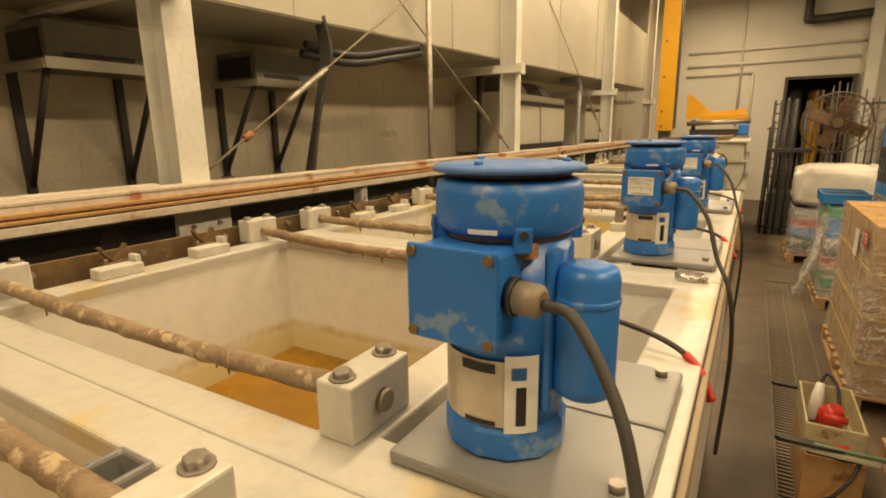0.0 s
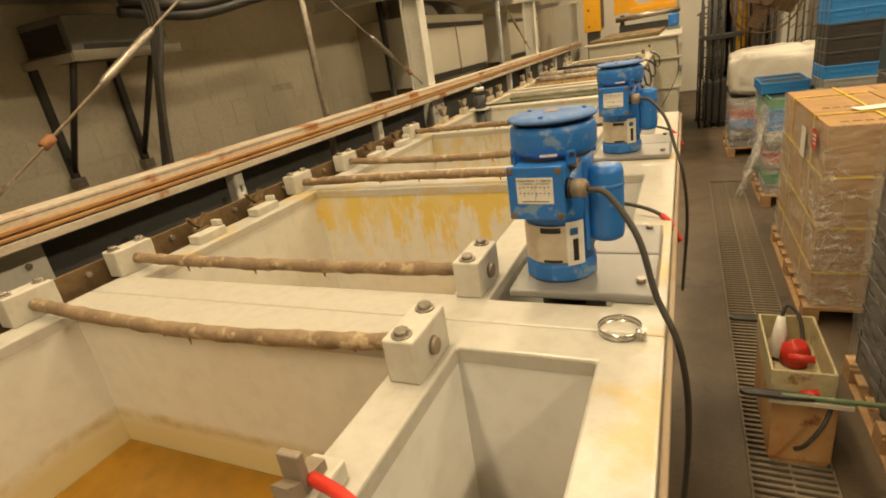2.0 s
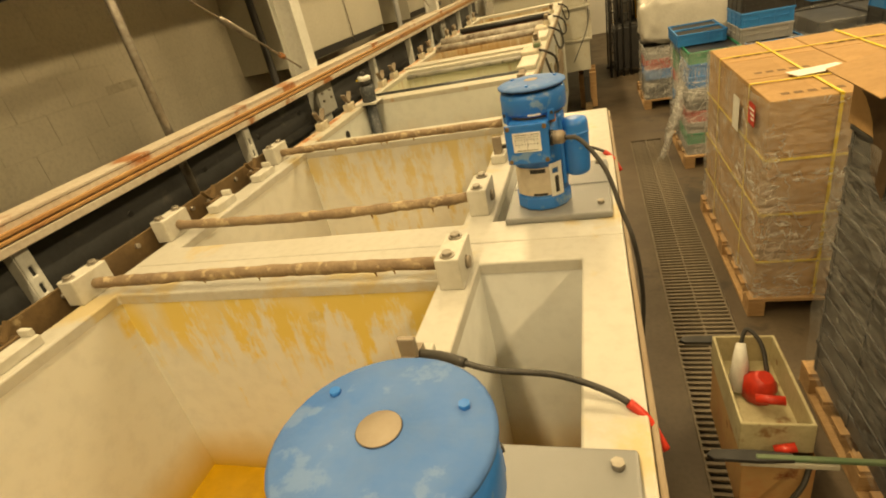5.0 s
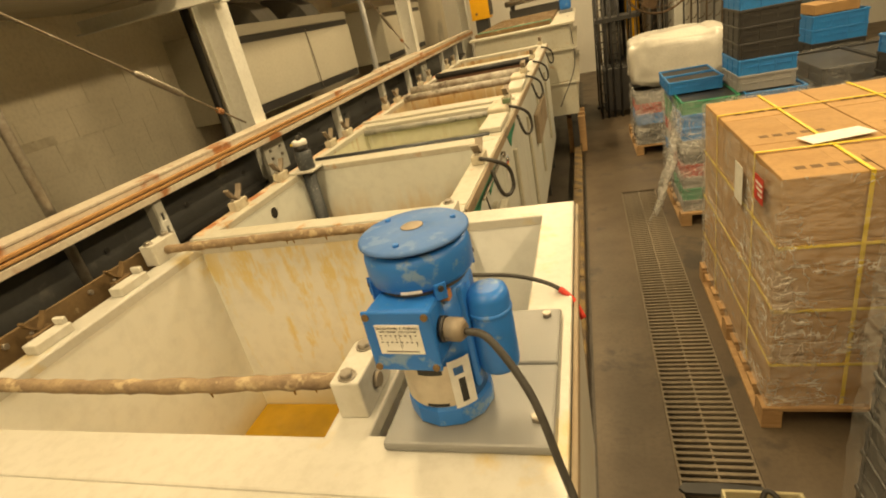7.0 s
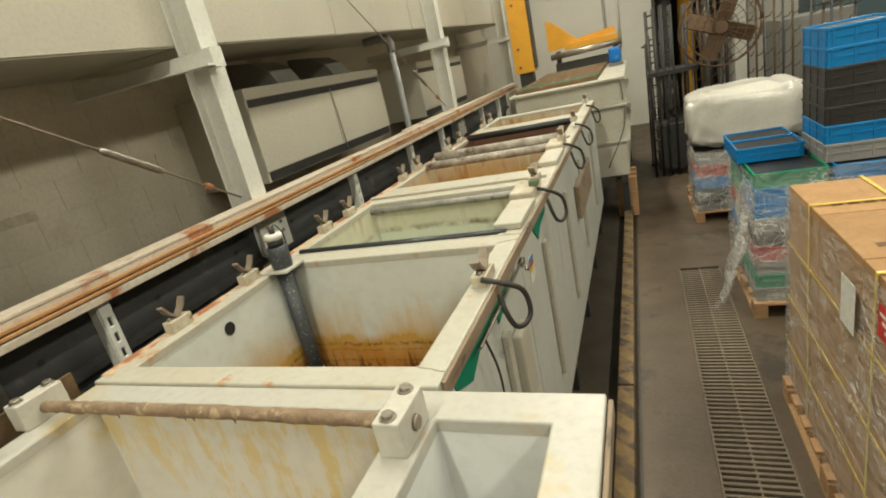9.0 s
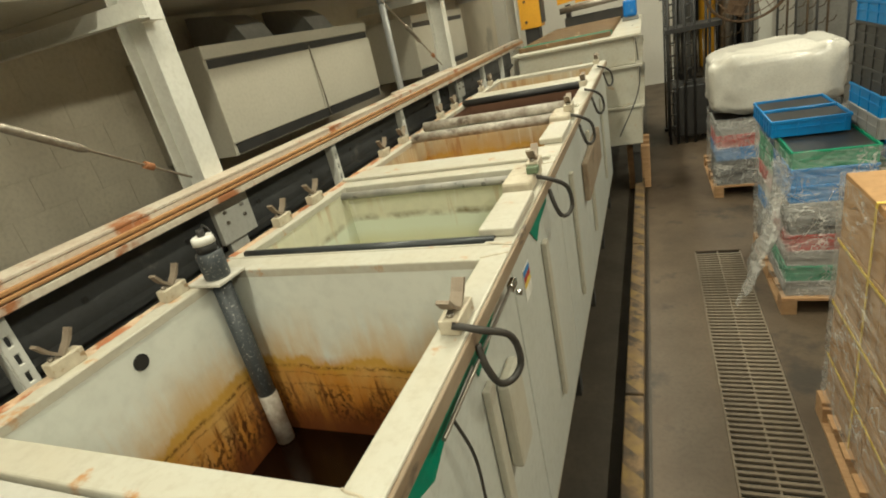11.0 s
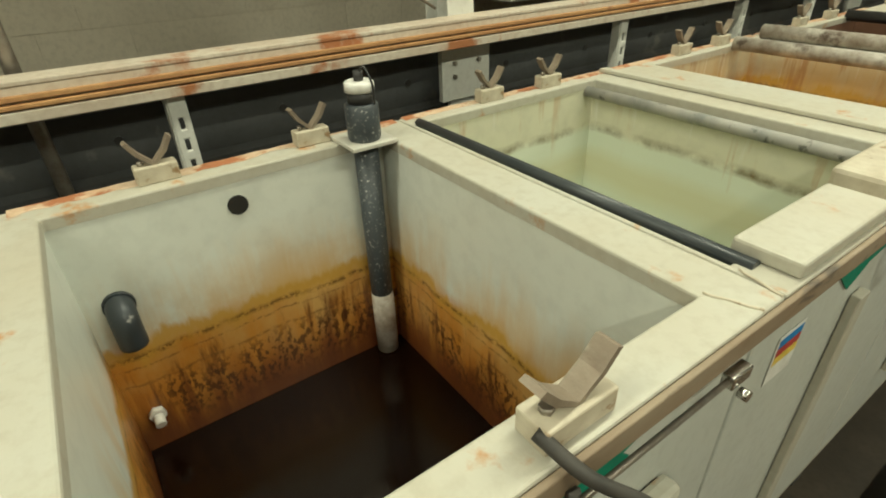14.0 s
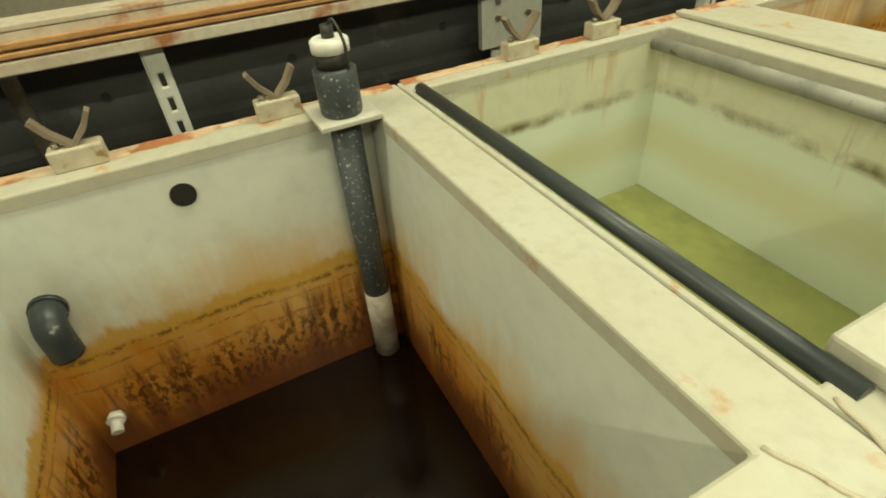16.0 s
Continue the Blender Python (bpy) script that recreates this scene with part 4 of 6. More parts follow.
# ---- pumps ----
def pump():
    t = thing("pump_motor", "blue upright pump motor with worn paint and a rating label", "pump motor", (0, 0, 0), "pump motors")
    bm = bmesh.new()
    lathe(bm, [(0.066, 0.04), (0.0665, 0.13), (0.069, 0.14), (0.069, 0.243)])
    part("body", bm, M_BLUE, t)
    bm = bmesh.new()
    lathe(bm, [(0.066, 0.0), (0.0715, 0.004), (0.0715, 0.033), (0.067, 0.0398)], seg=12)
    for f in bm.faces:
        f.smooth = False
    part("base_ring", bm, M_BLUE, t)
    bm = bmesh.new()
    lathe(bm, [(0.067, 0.2431), (0.0695, 0.244), (0.0695, 0.252), (0.067, 0.253)])
    part("dust_band", bm, M_DUSTRING, t, "oily brown dust under the shroud")
    for k in range(4):
        a = math.radians(38 + 90 * k)
        m = Matrix.Rotation(a, 4, "Z")
        part("shroud_tab", boxed(0.070, 0.0825, -0.009, 0.009, 0.236, 0.262, 0.002, m=m), M_BLUE, t)
        part("tab_screw", swept([m @ Vector((0.0826, 0, 0.255)), m @ Vector((0.0855, 0, 0.255))], 0.0045, 6), M_DARK, t)
    bm = bmesh.new()
    lathe(bm, [(0.070, 0.249), (0.078, 0.254), (0.0805, 0.26), (0.0805, 0.29), (0.078, 0.302), (0.070, 0.305)])
    part("shroud", bm, M_BLUE, t)
    bm = bmesh.new()
    lathe(bm, [(0.024, 0.3055), (0.066, 0.3055), (0.069, 0.3125)])
    part("air_gap", bm, M_BLACK, t)
    bm = bmesh.new()
    lathe(bm, [(0.080, 0.312), (0.083, 0.313), (0.083, 0.3165), (0.079, 0.3195), (0.018, 0.324), (0.016, 0.322)])
    cap = part("cap", bm, M_BLUECAP, t, "worn blue cap with scuffed paint")
    bm = bmesh.new()
    lathe(bm, [(0.004, 0.3235), (0.017, 0.3242), (0.016, 0.3248), (0.004, 0.3250)])
    part("centre_plug", bm, M_HOOK, cap, "brown centre plug")
    for k in range(3):
        a = 2 * math.pi * k / 3 + 0.5
        part("screw", swept([(0.062 * math.cos(a), 0.062 * math.sin(a), 0.319), (0.062 * math.cos(a), 0.062 * math.sin(a), 0.3245)], 0.0045, 6), M_BLUE, cap)
    jb = part("junction_box", boxed(-0.055, 0.043, -0.105, -0.045, 0.15, 0.243, 0.006), M_BLUE, t)
    part("cover", boxed(-0.058, 0.046, -0.111, -0.1055, 0.147, 0.246, 0.003), M_BLUE, jb)
    for x in (-0.050, 0.038):
        for z in (0.155, 0.238):
            part("screw", swept([(x, -0.111, z), (x, -0.114, z)], 0.0055, 8), M_BUS, jb)
    cbm = bmesh.new()
    lathe(cbm, [(0.024, 0.075), (0.031, 0.08), (0.033, 0.09), (0.033, 0.205), (0.030, 0.216), (0.02, 0.22)], (0.094, -0.002, 0), 24)
    part("capacitor_cover", cbm, M_BLUE, t)
    part("capacitor_mount", boxed(0.05, 0.09, -0.02, 0.015, 0.1, 0.2, 0.004), M_BLUE, t)
    part("mount_pad", boxed(0.055, 0.0685, -0.034, 0.030, 0.055, 0.238, 0.006), M_BLUE, t)
    for z in (0.178,):
        cb = bmesh.new()
        lathe(cb, [(0.0325, z), (0.0345, z + 0.002), (0.0345, z + 0.007), (0.0325, z + 0.009)], (0.094, -0.002, 0), 24)
        part("cover_rib", cb, M_BLUE, t)
    npl = bmesh.new()
    n = 14
    lo, hi = math.radians(210), math.radians(312)
    rows = []
    for k in range(n + 1):
        a = lo + (hi - lo) * k / n
        rows.append([npl.verts.new((0.0695 * math.cos(a), 0.0695 * math.sin(a), z)) for z in (0.042, 0.118)])
    for a, b in zip(rows, rows[1:]):
        npl.faces.new((a[0], b[0], b[1], a[1]))
    pl = part("name_plate", npl, M_PLATE, t, "worn metal name plate")

    def patch(a0, a1, z0, z1, rad, mat, nm, parent):
        bm = bmesh.new()
        rws = []
        for k in range(7):
            a = math.radians(a0 + (a1 - a0) * k / 6)
            rws.append([bm.verts.new((rad * math.cos(a), rad * math.sin(a), z)) for z in (z0, z1)])
        for a, b in zip(rws, rws[1:]):
            bm.faces.new((a[0], b[0], b[1], a[1]))
        part(nm, bm, mat, parent)

    patch(296, 326, 0.036, 0.125, 0.0706, M_LABEL, "sticker", pl)
    patch(306, 315, 0.045, 0.09, 0.0710, M_PRINT, "printed_bar", pl)
    patch(302, 315, 0.098, 0.112, 0.0710, M_BLUEPRINT, "printed_mark", pl)
    patch(255, 288, 0.104, 0.115, 0.0702, M_PRINT, "printed_bar", pl)
    patch(258, 288, 0.043, 0.049, 0.0702, M_PRINT, "printed_bar", pl)
    gl = part("cable_gland", swept([(0.043, -0.078, 0.197), (0.052, -0.078, 0.197), (0.053, -0.078, 0.197), (0.074, -0.08, 0.197), (0.08, -0.081, 0.197)], [0.012, 0.012, 0.0175, 0.0175, 0.011], 8), M_HOOK, t, "dirty grey cable gland")
    part("gland_collar", swept([(0.0432, -0.078, 0.197), (0.0515, -0.078, 0.197)], 0.019, 14), M_BLACK, gl)
    for y, x in ((-0.06, 0.038), (0.05, -0.05)):
        part("lug", boxed(x, x + 0.02, y, y + 0.015, 0.23, 0.245, 0.002), M_RUST, t)
    patch(268, 290, 0.2545, 0.2595, 0.0812, M_LABEL, "paper_strip", t)
    return t


PUMPS = [(0.182, 1.225), (0.168, 2.305), (0.18, 3.40)]
PLATE_TOP = 1.587
first = pump()
first.location = (PUMPS[0][0], PUMPS[0][1], PLATE_TOP)
first.rotation_euler = (0, 0, radians(-4))
pumps = [first] + [copy_thing(first, pose(x, y, PLATE_TOP, 0, 0, -4)) for x, y in PUMPS[1:]]
# the rating label on the last two motors' boxes
for (px, py), ob in list(zip(PUMPS, pumps))[1:]:
    lb = part("rating_label", boxed(-0.040, 0.027, -0.1122, -0.1112, 0.178, 0.226), M_LABEL, ob, "white printed wiring label")
    tilt = Matrix.Translation((-0.0065, -0.1124, 0.2205)) @ pose(0, 0, 0, 90, 0, 0)
    lettering("SINGLE PHASE  4  THERMAL", 0.0052, M_PRINT, lb, tilt)
    lettering("LOW VOLTAGE     HIGH VOLTAGE", 0.0036, M_PRINT, lb, Matrix.Translation((-0.0065, -0.1124, 0.215)) @ pose(0, 0, 0, 90, 0, 0))
    bm = bmesh.new()
    rng = random.Random(5)
    for k in range(16):
        cx, cz = -0.035 + (k % 8) * 0.0075, 0.208 - (k // 8) * 0.011
        box(bm, cx, cx + 0.003, -0.1126, -0.1123, cz, cz + 0.0016)
        if k % 3 == 0:
            box(bm, cx + 0.0012, cx + 0.0018, -0.1126, -0.1123, cz - 0.006, cz)
    box(bm, -0.0062, -0.0058, -0.1126, -0.1123, 0.184, 0.213)
    box(bm, -0.031, 0.019, -0.1126, -0.1123, 0.1815, 0.1828)
    part("wiring_diagram", bm, M_PRINT, lb, "small black wiring diagram")

for k, (px, py) in enumerate(PUMPS):
    t = thing("mounting_plate", "grey plastic mounting plate across the pump chamber", "plate", (px, py, RIM), "mounting plates")
    part("plate", boxed(0.082 - px, 0.352 - px, -0.105, 0.088, 0.001, 0.0185, 0.005), M_GREYPLATE, t)
    part("rear_plate", boxed(0.082 - px, 0.352 - px, 0.091, 0.27, 0.001, 0.0185, 0.005), M_GREYPLATE, t)
    for x, y in ((0.325 - px, 0.24), (0.1 - px, 0.24), (0.325 - px, -0.05)):
        part("bolt", swept([(x, y, 0.0185), (x, y, 0.028)], 0.009, 6), M_STEEL, t)
    col = thing("pump_column", "dark pump column going down into the chamber", "pump", (px, py, 0.75), "pump columns")
    part("column", swept([(0, 0, 0), (0, 0, RIM - 0.75)], 0.045, 16), M_PIPEGREY, col)
    part("outlet", swept([(0.06, 0.03, 0.1), (0.06, 0.03, RIM - 0.75)], 0.022, 12), M_PVC, col)
    # supply cable from the gland over the tank edge
    g = (px + 0.074, py - 0.087, PLATE_TOP + 0.196)
    ctrl = [g, (g[0] + 0.035, g[1] - 0.012, g[2] - 0.008), (g[0] + 0.085, g[1] - 0.05, g[2] - 0.07), (g[0] + 0.115, g[1] - 0.085, g[2] - 0.16), (0.395, g[1] - 0.115, RIM - 0.03), (0.41, g[1] - 0.1, RIM - 0.2), (0.4, g[1] - 0.05, RIM - 0.5)]
    single("power_cable", swept(curve_points(ctrl), 0.0056, 10), M_RUBBER, "black rubber power cable of a pump motor", "cable", "power cables")
    # bonding cable with a red sleeve, from the divider to the edge
    cy = py + 0.43
    t = thing("bonding_cable", "black cable with red sleeved end over the chamber", "cable", (0, cy, RIM), "bonding cables")
    pts = curve_points([(0.01, 0.0, 0.045), (0.06, -0.015, 0.05), (0.14, -0.04, 0.045), (0.24, -0.04, 0.035), (0.32, -0.06, 0.02), (0.365, -0.08, -0.005), (0.392, -0.1, -0.05)])
    part("cable", swept(pts[:-12], 0.0052, 8), M_RUBBER, t)
    part("sleeve", swept(pts[-13:], 0.0075, 8), M_RED, t, "red end sleeve")
    part("start_sleeve", swept(pts[:13], 0.0085, 8), M_RED if k == 0 else M_RUBBER, t)
    v = thing("rod_clamp", "tarnished metal clamp plate on a white foot", "clamp", (-0.005, cy, RIM), "rod clamps")
    part("foot", boxed(-0.025, 0.025, -0.05, 0.05, 0, 0.03, 0.004), M_BLOCK, v)
    part("jaw", boxed(-0.018, 0.014, -0.012, 0.0, 0.03, 0.085, 0.003), M_HOOK, v)
    bm = bmesh.new()
    prism(bm, [(-0.035, 0.03), (0.03, 0.03), (0.03, 0.045), (-0.012, 0.05), (-0.035, 0.062)], "x", -0.012, 0.012)
    part("arm", bm, M_HOOK, v)

# hose clamp lying on the deck
hc = thing("hose_clamp", "stainless steel worm-drive hose clamp lying on the tank", "hose clamp", (0.302, 2.102, RIM + 0.001))
bm = bmesh.new()
lathe(bm, [(0.0345, 0.0), (0.0352, 0.0), (0.0352, 0.013), (0.0345, 0.013)], (0, 0, 0), 48)
for f in [f for f in bm.faces if len(f.verts) > 4]:
    bm.faces.remove(f)
part("band", bm, M_CHROME, hc)
part("screw_housing", boxed(0.026, 0.042, -0.024, -0.006, 0.001, 0.015, 0.003), M_CHROME, hc)
part("screw", swept([(0.034, -0.03, 0.008), (0.034, -0.001, 0.008)], 0.004, 8), M_STEEL, hc)

# square grey tube end near the first tank
for tx, ty in ((-0.13, 0.93), (0.075, 1.545)):
    tb = bmesh.new()
    holed_slab(tb, tx - 0.03, tx + 0.03, ty - 0.03, ty + 0.03, RIM - 0.035, RIM + 0.04, [(tx - 0.022, tx + 0.022, ty - 0.022, ty + 0.022)])
    single("square_tube", tb, M_GREYPLATE, "short grey square tube standing at the tank edge", "tube", "square tubes")

# ---- fittings of the rust-stained tank ----
lp = thing("level_sensor", "dark grey pipe sensor with a white capped head", "sensor", (-1.012, 5.165, 0))
part("pipe", swept([(0, 0, 0.84), (0, 0, RIM)], 0.034, 18), M_FLECKPIPE, lp)
part("foot_sleeve", swept([(0, 0, 0.835), (0, 0, 1.07)], 0.0355, 18), M_SALTPIPE, lp, "white crusted lower end")
part("flange", boxed(-0.085, 0.06, -0.065, 0.07, RIM + 0.001, RIM + 0.012, 0.002), M_BLOCK, lp)
part("coupling", swept([(0, 0, RIM + 0.012), (0, 0, RIM + 0.02), (0, 0, RIM + 0.105), (0, 0, RIM + 0.11)], [0.042, 0.045, 0.045, 0.039], 20), M_FLECKPIPE, lp)
part("neck", swept([(0, 0, RIM + 0.11), (0, 0, RIM + 0.14)], 0.034, 18), M_BLACK, lp)
part("cap", swept([(0, 0, RIM + 0.14), (0, 0, RIM + 0.162), (0, 0, RIM + 0.166)], [0.039, 0.039, 0.033], 20), M_LABEL, lp, "white cap")
part("plug", swept([(0, 0, RIM + 0.166), (0, 0, RIM + 0.19)], 0.013, 10), M_BLACK, lp)
part("lead", swept(curve_points([(0, 0, RIM + 0.185), (0.015, 0.01, RIM + 0.2), (0.035, 0.02, RIM + 0.16), (0.038, 0.02, RIM + 0.11)]), 0.003, 6), M_BLACK, lp)
part("tag", boxed(-0.055, -0.03, -0.004, 0.004, RIM + 0.14, RIM + 0.15), M_STRAP, lp, "yellow tag")
el = thing("pipe_elbow", "black plastic elbow on the tank wall", "pipe elbow", (-1.044, 4.485, 1.285))
part("bend", swept(curve_points([(0, 0, 0.03), (0.03, 0, 0.028), (0.05, 0, 0.005), (0.052, 0, -0.06)]), 0.032, 14), M_PIPEGREY, el)
part("collar", swept([(0.0, 0, 0.03), (0.012, 0, 0.03)], 0.036, 16), M_PIPEGREY, el)
vl = thing("drain_fitting", "small white plastic fitting on the tank wall", "fitting", (-1.044, 4.465, 0.955))
part("nut", swept([(0, 0, 0), (0.018, 0, 0)], 0.022, 6), M_LABEL, vl)
part("stub", swept([(0.018, 0, 0), (0.045, 0, -0.01)], 0.014, 12), M_LABEL, vl)
# flat disc on the lining; the hole's inner shade is its black colour
single("overflow_hole", swept([(-1.0465, 4.808, 1.478), (-1.0435, 4.808, 1.478)], 0.026, 20), M_DEPTH_SHADE, "round overflow hole in the tank wall, a near-black disc for its shaded depth", "hole")

M_CRUST = material("rusty_crust", (0.62, 0.50, 0.36), (0.52, 0.34, 0.2), 9, 0.7, bump=0.7, stain=(0.36, 0.15, 0.06), stain_scale=11, stain_at=0.5)
for y0, y1 in ((4.36, 5.32), (5.35, 6.28), (6.31, 7.36), (7.4, 8.68)):
    bm = bmesh.new()
    n = 60
    rows = []
    for k in range(n + 1):
        y = y0 + (y1 - y0) * k / n
        w = 0.03 + 0.02 * noise.noise(Vector((y * 9, 1, 0))) + 0.012 * noise.noise(Vector((y * 31, 4, 0)))
        h = 0.003 + 0.002 * noise.noise(Vector((y * 25, 7, 0)))
        rows.append([bm.verts.new(c) for c in ((-1.133, y, RIM - 0.02), (-1.134, y, RIM + h), (-1.13 + w * 0.6, y, RIM + h), (-1.13 + w, y, RIM + 0.0006))])
    for a, b in zip(rows, rows[1:]):
        for i in range(3):
            bm.faces.new((a[i], b[i], b[i + 1], a[i + 1]))
    single("rust_crust", bm, M_CRUST, "rusty flaking crust along the tank's back edge", "rust", "rust crusts")

# weld seams across the rims of the rinse tanks
for y0, y1 in ((4.414, 5.232), (5.352, 6.15), (6.5, 7.28), (7.5, 8.42)):
    for y, slant in ((y0 - 0.004, -0.02), (y1 + 0.012, 0.03)):
        pts = [(-0.072 + 0.0775 * k / 8, y + slant * k / 8 + 0.0015 * math.sin(5 * k), RIM + 0.0005) for k in range(9)]
        single("weld_seam", swept(pts, 0.0028, 6), M_HOLDER, "yellowed plastic weld seam across the tank rim", "seam", "weld seams")

# rods and strips of the rinse tanks
single("grey_rod", swept([(-1.065, 5.374, 1.566), (-0.06, 5.376, 1.566)], 0.0145, 14), M_PLAINROD, "dark grey plastic rod across the tank", "rod", "plastic rods")
single("grey_rod", swept([(-1.07, 6.115, 1.53), (-0.1, 6.12, 1.53)], 0.019, 14), M_SPECKPIPE, "speckled grey pipe across the tank", "rod", "plastic rods")
single("white_crusted_pipe", swept([(-1.06, 7.1, 1.575), (-0.08, 7.12, 1.575)], 0.03, 14), M_SALTPIPE, "white crusted pipe lying across the tank", "rod", "plastic rods")
single("white_crusted_pipe", swept([(-1.06, 7.33, 1.6), (-0.08, 7.35, 1.6)], 0.033, 14), M_SALTPIPE, "white crusted pipe lying across the tank", "rod", "plastic rods")
single("black_rod", swept([(-1.07, 8.28, 1.575), (-0.06, 8.3, 1.575)], 0.03, 14), M_BLACK, "black rod across the dark tank", "rod", "plastic rods")
for y0, y1 in ((5.39, 5.74), (6.52, 6.9)):
    bm = bmesh.new()
    box(bm, -0.115, 0.002, y0, y1, RIM + 0.001, RIM + 0.03, 0.006)
    single("cover_strip", bm, M_OLDPVC, "thick cream plastic cover strip on the tank edge", "cover", "cover strips")
    bm = bmesh.new()
    box(bm, -0.13, -0.015, y1 + 0.04, y1 + 0.3, RIM + 0.001, RIM + 0.05, 0.012)
    single("plastic_rest", bm, M_HOLDER, "worn milky plastic rest on the tank edge", "bracket", "plastic rests")


for y in (6.24, 7.42):
    bm = bmesh.new()
    box(bm, -1.12, -0.02, y, y + 0.035, RIM + 0.001, RIM + 0.016, 0.004)
    single("rim_ridge", bm, M_OLDPVC, "raised cream ridge across the tank rim", "trim", "rim ridges")


def edge_hook(y, big=1.0):
    v_hook(-0.03, y + 0.04, RIM + (0.0 if big > 1 else 0.05), 1.1 * big, M_HOOK, 0.0, None, 0.72)
    pts = curve_points([(-0.02, y - 0.02, RIM + 0.03), (0.04, y + 0.0, RIM + 0.005), (0.085, y + 0.06, RIM - 0.05), (0.095, y + 0.075, RIM - 0.13), (0.078, y + 0.05, RIM - 0.165), (0.055, y + 0.01, RIM - 0.15), (0.038, y - 0.01, RIM - 0.09), (0.023, y + 0.0, RIM - 0.035)])
    single("cable_loop", swept(pts, 0.009, 8), M_RUBBER, "black cable looped over the tank edge", "cable", "cable loops")


edge_hook(4.86, 1.05)
for y in (5.92, 7.05, 7.9, 9.1):
    edge_hook(y)
single("clamp_block", boxed(-0.045, 0.0, 5.865, 5.905, RIM + 0.051, RIM + 0.078, 0.004), M_PALEGREEN, "small green clamp block beside a rod hook", "clamp")

# green paint smears, sticker, latch and plank on the tank flank
FX = -0.0115
gp = bmesh.new()
prism(gp, [(4.45, 1.5), (5.14, 1.5), (5.12, 1.485), (5.0, 1.45), (5.02, 1.43), (4.9, 1.41), (4.88, 1.465), (4.7, 1.455), (4.58, 1.41), (4.46, 1.46)], "x", FX + 0.001, FX + 0.004)
single("green_smear", gp, M_GREENTAPE, "green paint smear on the white tank flank", "paint", "green smears")
gp = bmesh.new()
prism(gp, [(5.6, 1.5), (6.0, 1.5), (5.98, 1.46), (5.8, 1.44), (5.72, 1.4), (5.66, 1.45)], "x", FX + 0.001, FX + 0.004)
single("green_smear", gp, M_GREENTAPE, "green paint smear on the white tank flank", "paint", "green smears")
sk = thing("hazard_sticker", "small torn sticker with blue, red and yellow bands", "sticker", (FX, 5.5, 1.36))
part("backing", boxed(0.001, 0.002, -0.05, 0.05, -0.07, 0.05), M_LABEL, sk)
for k, m in enumerate((M_CRBLUE, M_CRRED, M_STRAP)):
    part("band", boxed(0.0022, 0.0028, -0.045, 0.045, 0.022 - 0.022 * k, 0.042 - 0.022 * k), m, sk)
la = thing("toggle_latch", "chrome toggle latch under the tank edge", "latch", (0.014, 5.2, 1.5))
part("body", boxed(0.0, 0.02, -0.025, 0.025, -0.012, 0.012, 0.003), M_CHROME, la)
part("pin", swept([(0.02, 0, -0.025), (0.035, 0.0, -0.025)], 0.009, 10), M_CHROME, la)
part("bar", swept([(0.01, -0.6, 0.0), (0.01, -0.02, 0.0)], 0.005, 8), M_STEEL, la)
for y in (4.9, 5.78, 6.66, 7.6, 8.8):
    bm = bmesh.new()
    box(bm, FX + 0.001, FX + 0.022, y, y + 0.05, 0.62, 1.36, 0.004)
    single("side_rib", bm, M_OLDPVC, "vertical cream rib on the tank flank", "rib", "side ribs")
bm = bmesh.new()
box(bm, FX + 0.001, FX + 0.04, 5.0, 5.14, 1.0, 1.3, 0.012)
single("side_box", bm, M_OLDPVC, "shallow cream plastic box on the tank flank", "box")
single("flank_wire", swept(curve_points([(0.02, 4.66, 1.5), (0.03, 4.7, 1.35), (0.02, 4.72, 1.15), (0.03, 4.7, 0.95)]), 0.004, 6), M_RUBBER, "thin black wire hanging down the tank flank", "wire")
bm = bmesh.new()
box(bm, FX + 0.001, FX + 0.04, 7.2, 8.2, 1.0, 1.25, 0.01)
single("rusty_plank", bm, M_EDGE, "worn brown plank fixed to the tank flank", "plank")
single("far_wire", swept(curve_points([(0.25, 11.2, 1.75), (0.3, 10.4, 1.5), (0.3, 9.9, 1.2), (0.1, 9.6, 0.8)]), 0.007, 6), M_RUBBER, "thin dark cable hanging from the far tank", "wire")

# ---- aisle: pallets, boxes and crates ----
def pallet(x0, x1, y0, y1, label="light wooden pallet under stacked goods"):
    t = thing("pallet", label, "pallet", ((x0 + x1) / 2, (y0 + y1) / 2, 0), "pallets")
    w, d = (x1 - x0) / 2, (y1 - y0) / 2
    for k in range(3):
        x = -w + k * (2 * w - 0.09) / 2
        part("bottom_board", boxed(x, x + 0.09, -d, d, 0, 0.018, 0.002), M_WOOD, t)
        for j in range(3):
            y = -d + j * (2 * d - 0.12) / 2
            part("block", boxed(x, x + 0.09, y, y + 0.12, 0.019, 0.105, 0.003), M_WOOD, t)
    n = max(4, int(2 * d / 0.16))
    for k in range(n):
        y = -d + k * (2 * d - 0.1) / (n - 1)
        part("top_board", boxed(-w, w, y, y + 0.1, 0.106, 0.126, 0.002), M_WOOD, t)
    return t


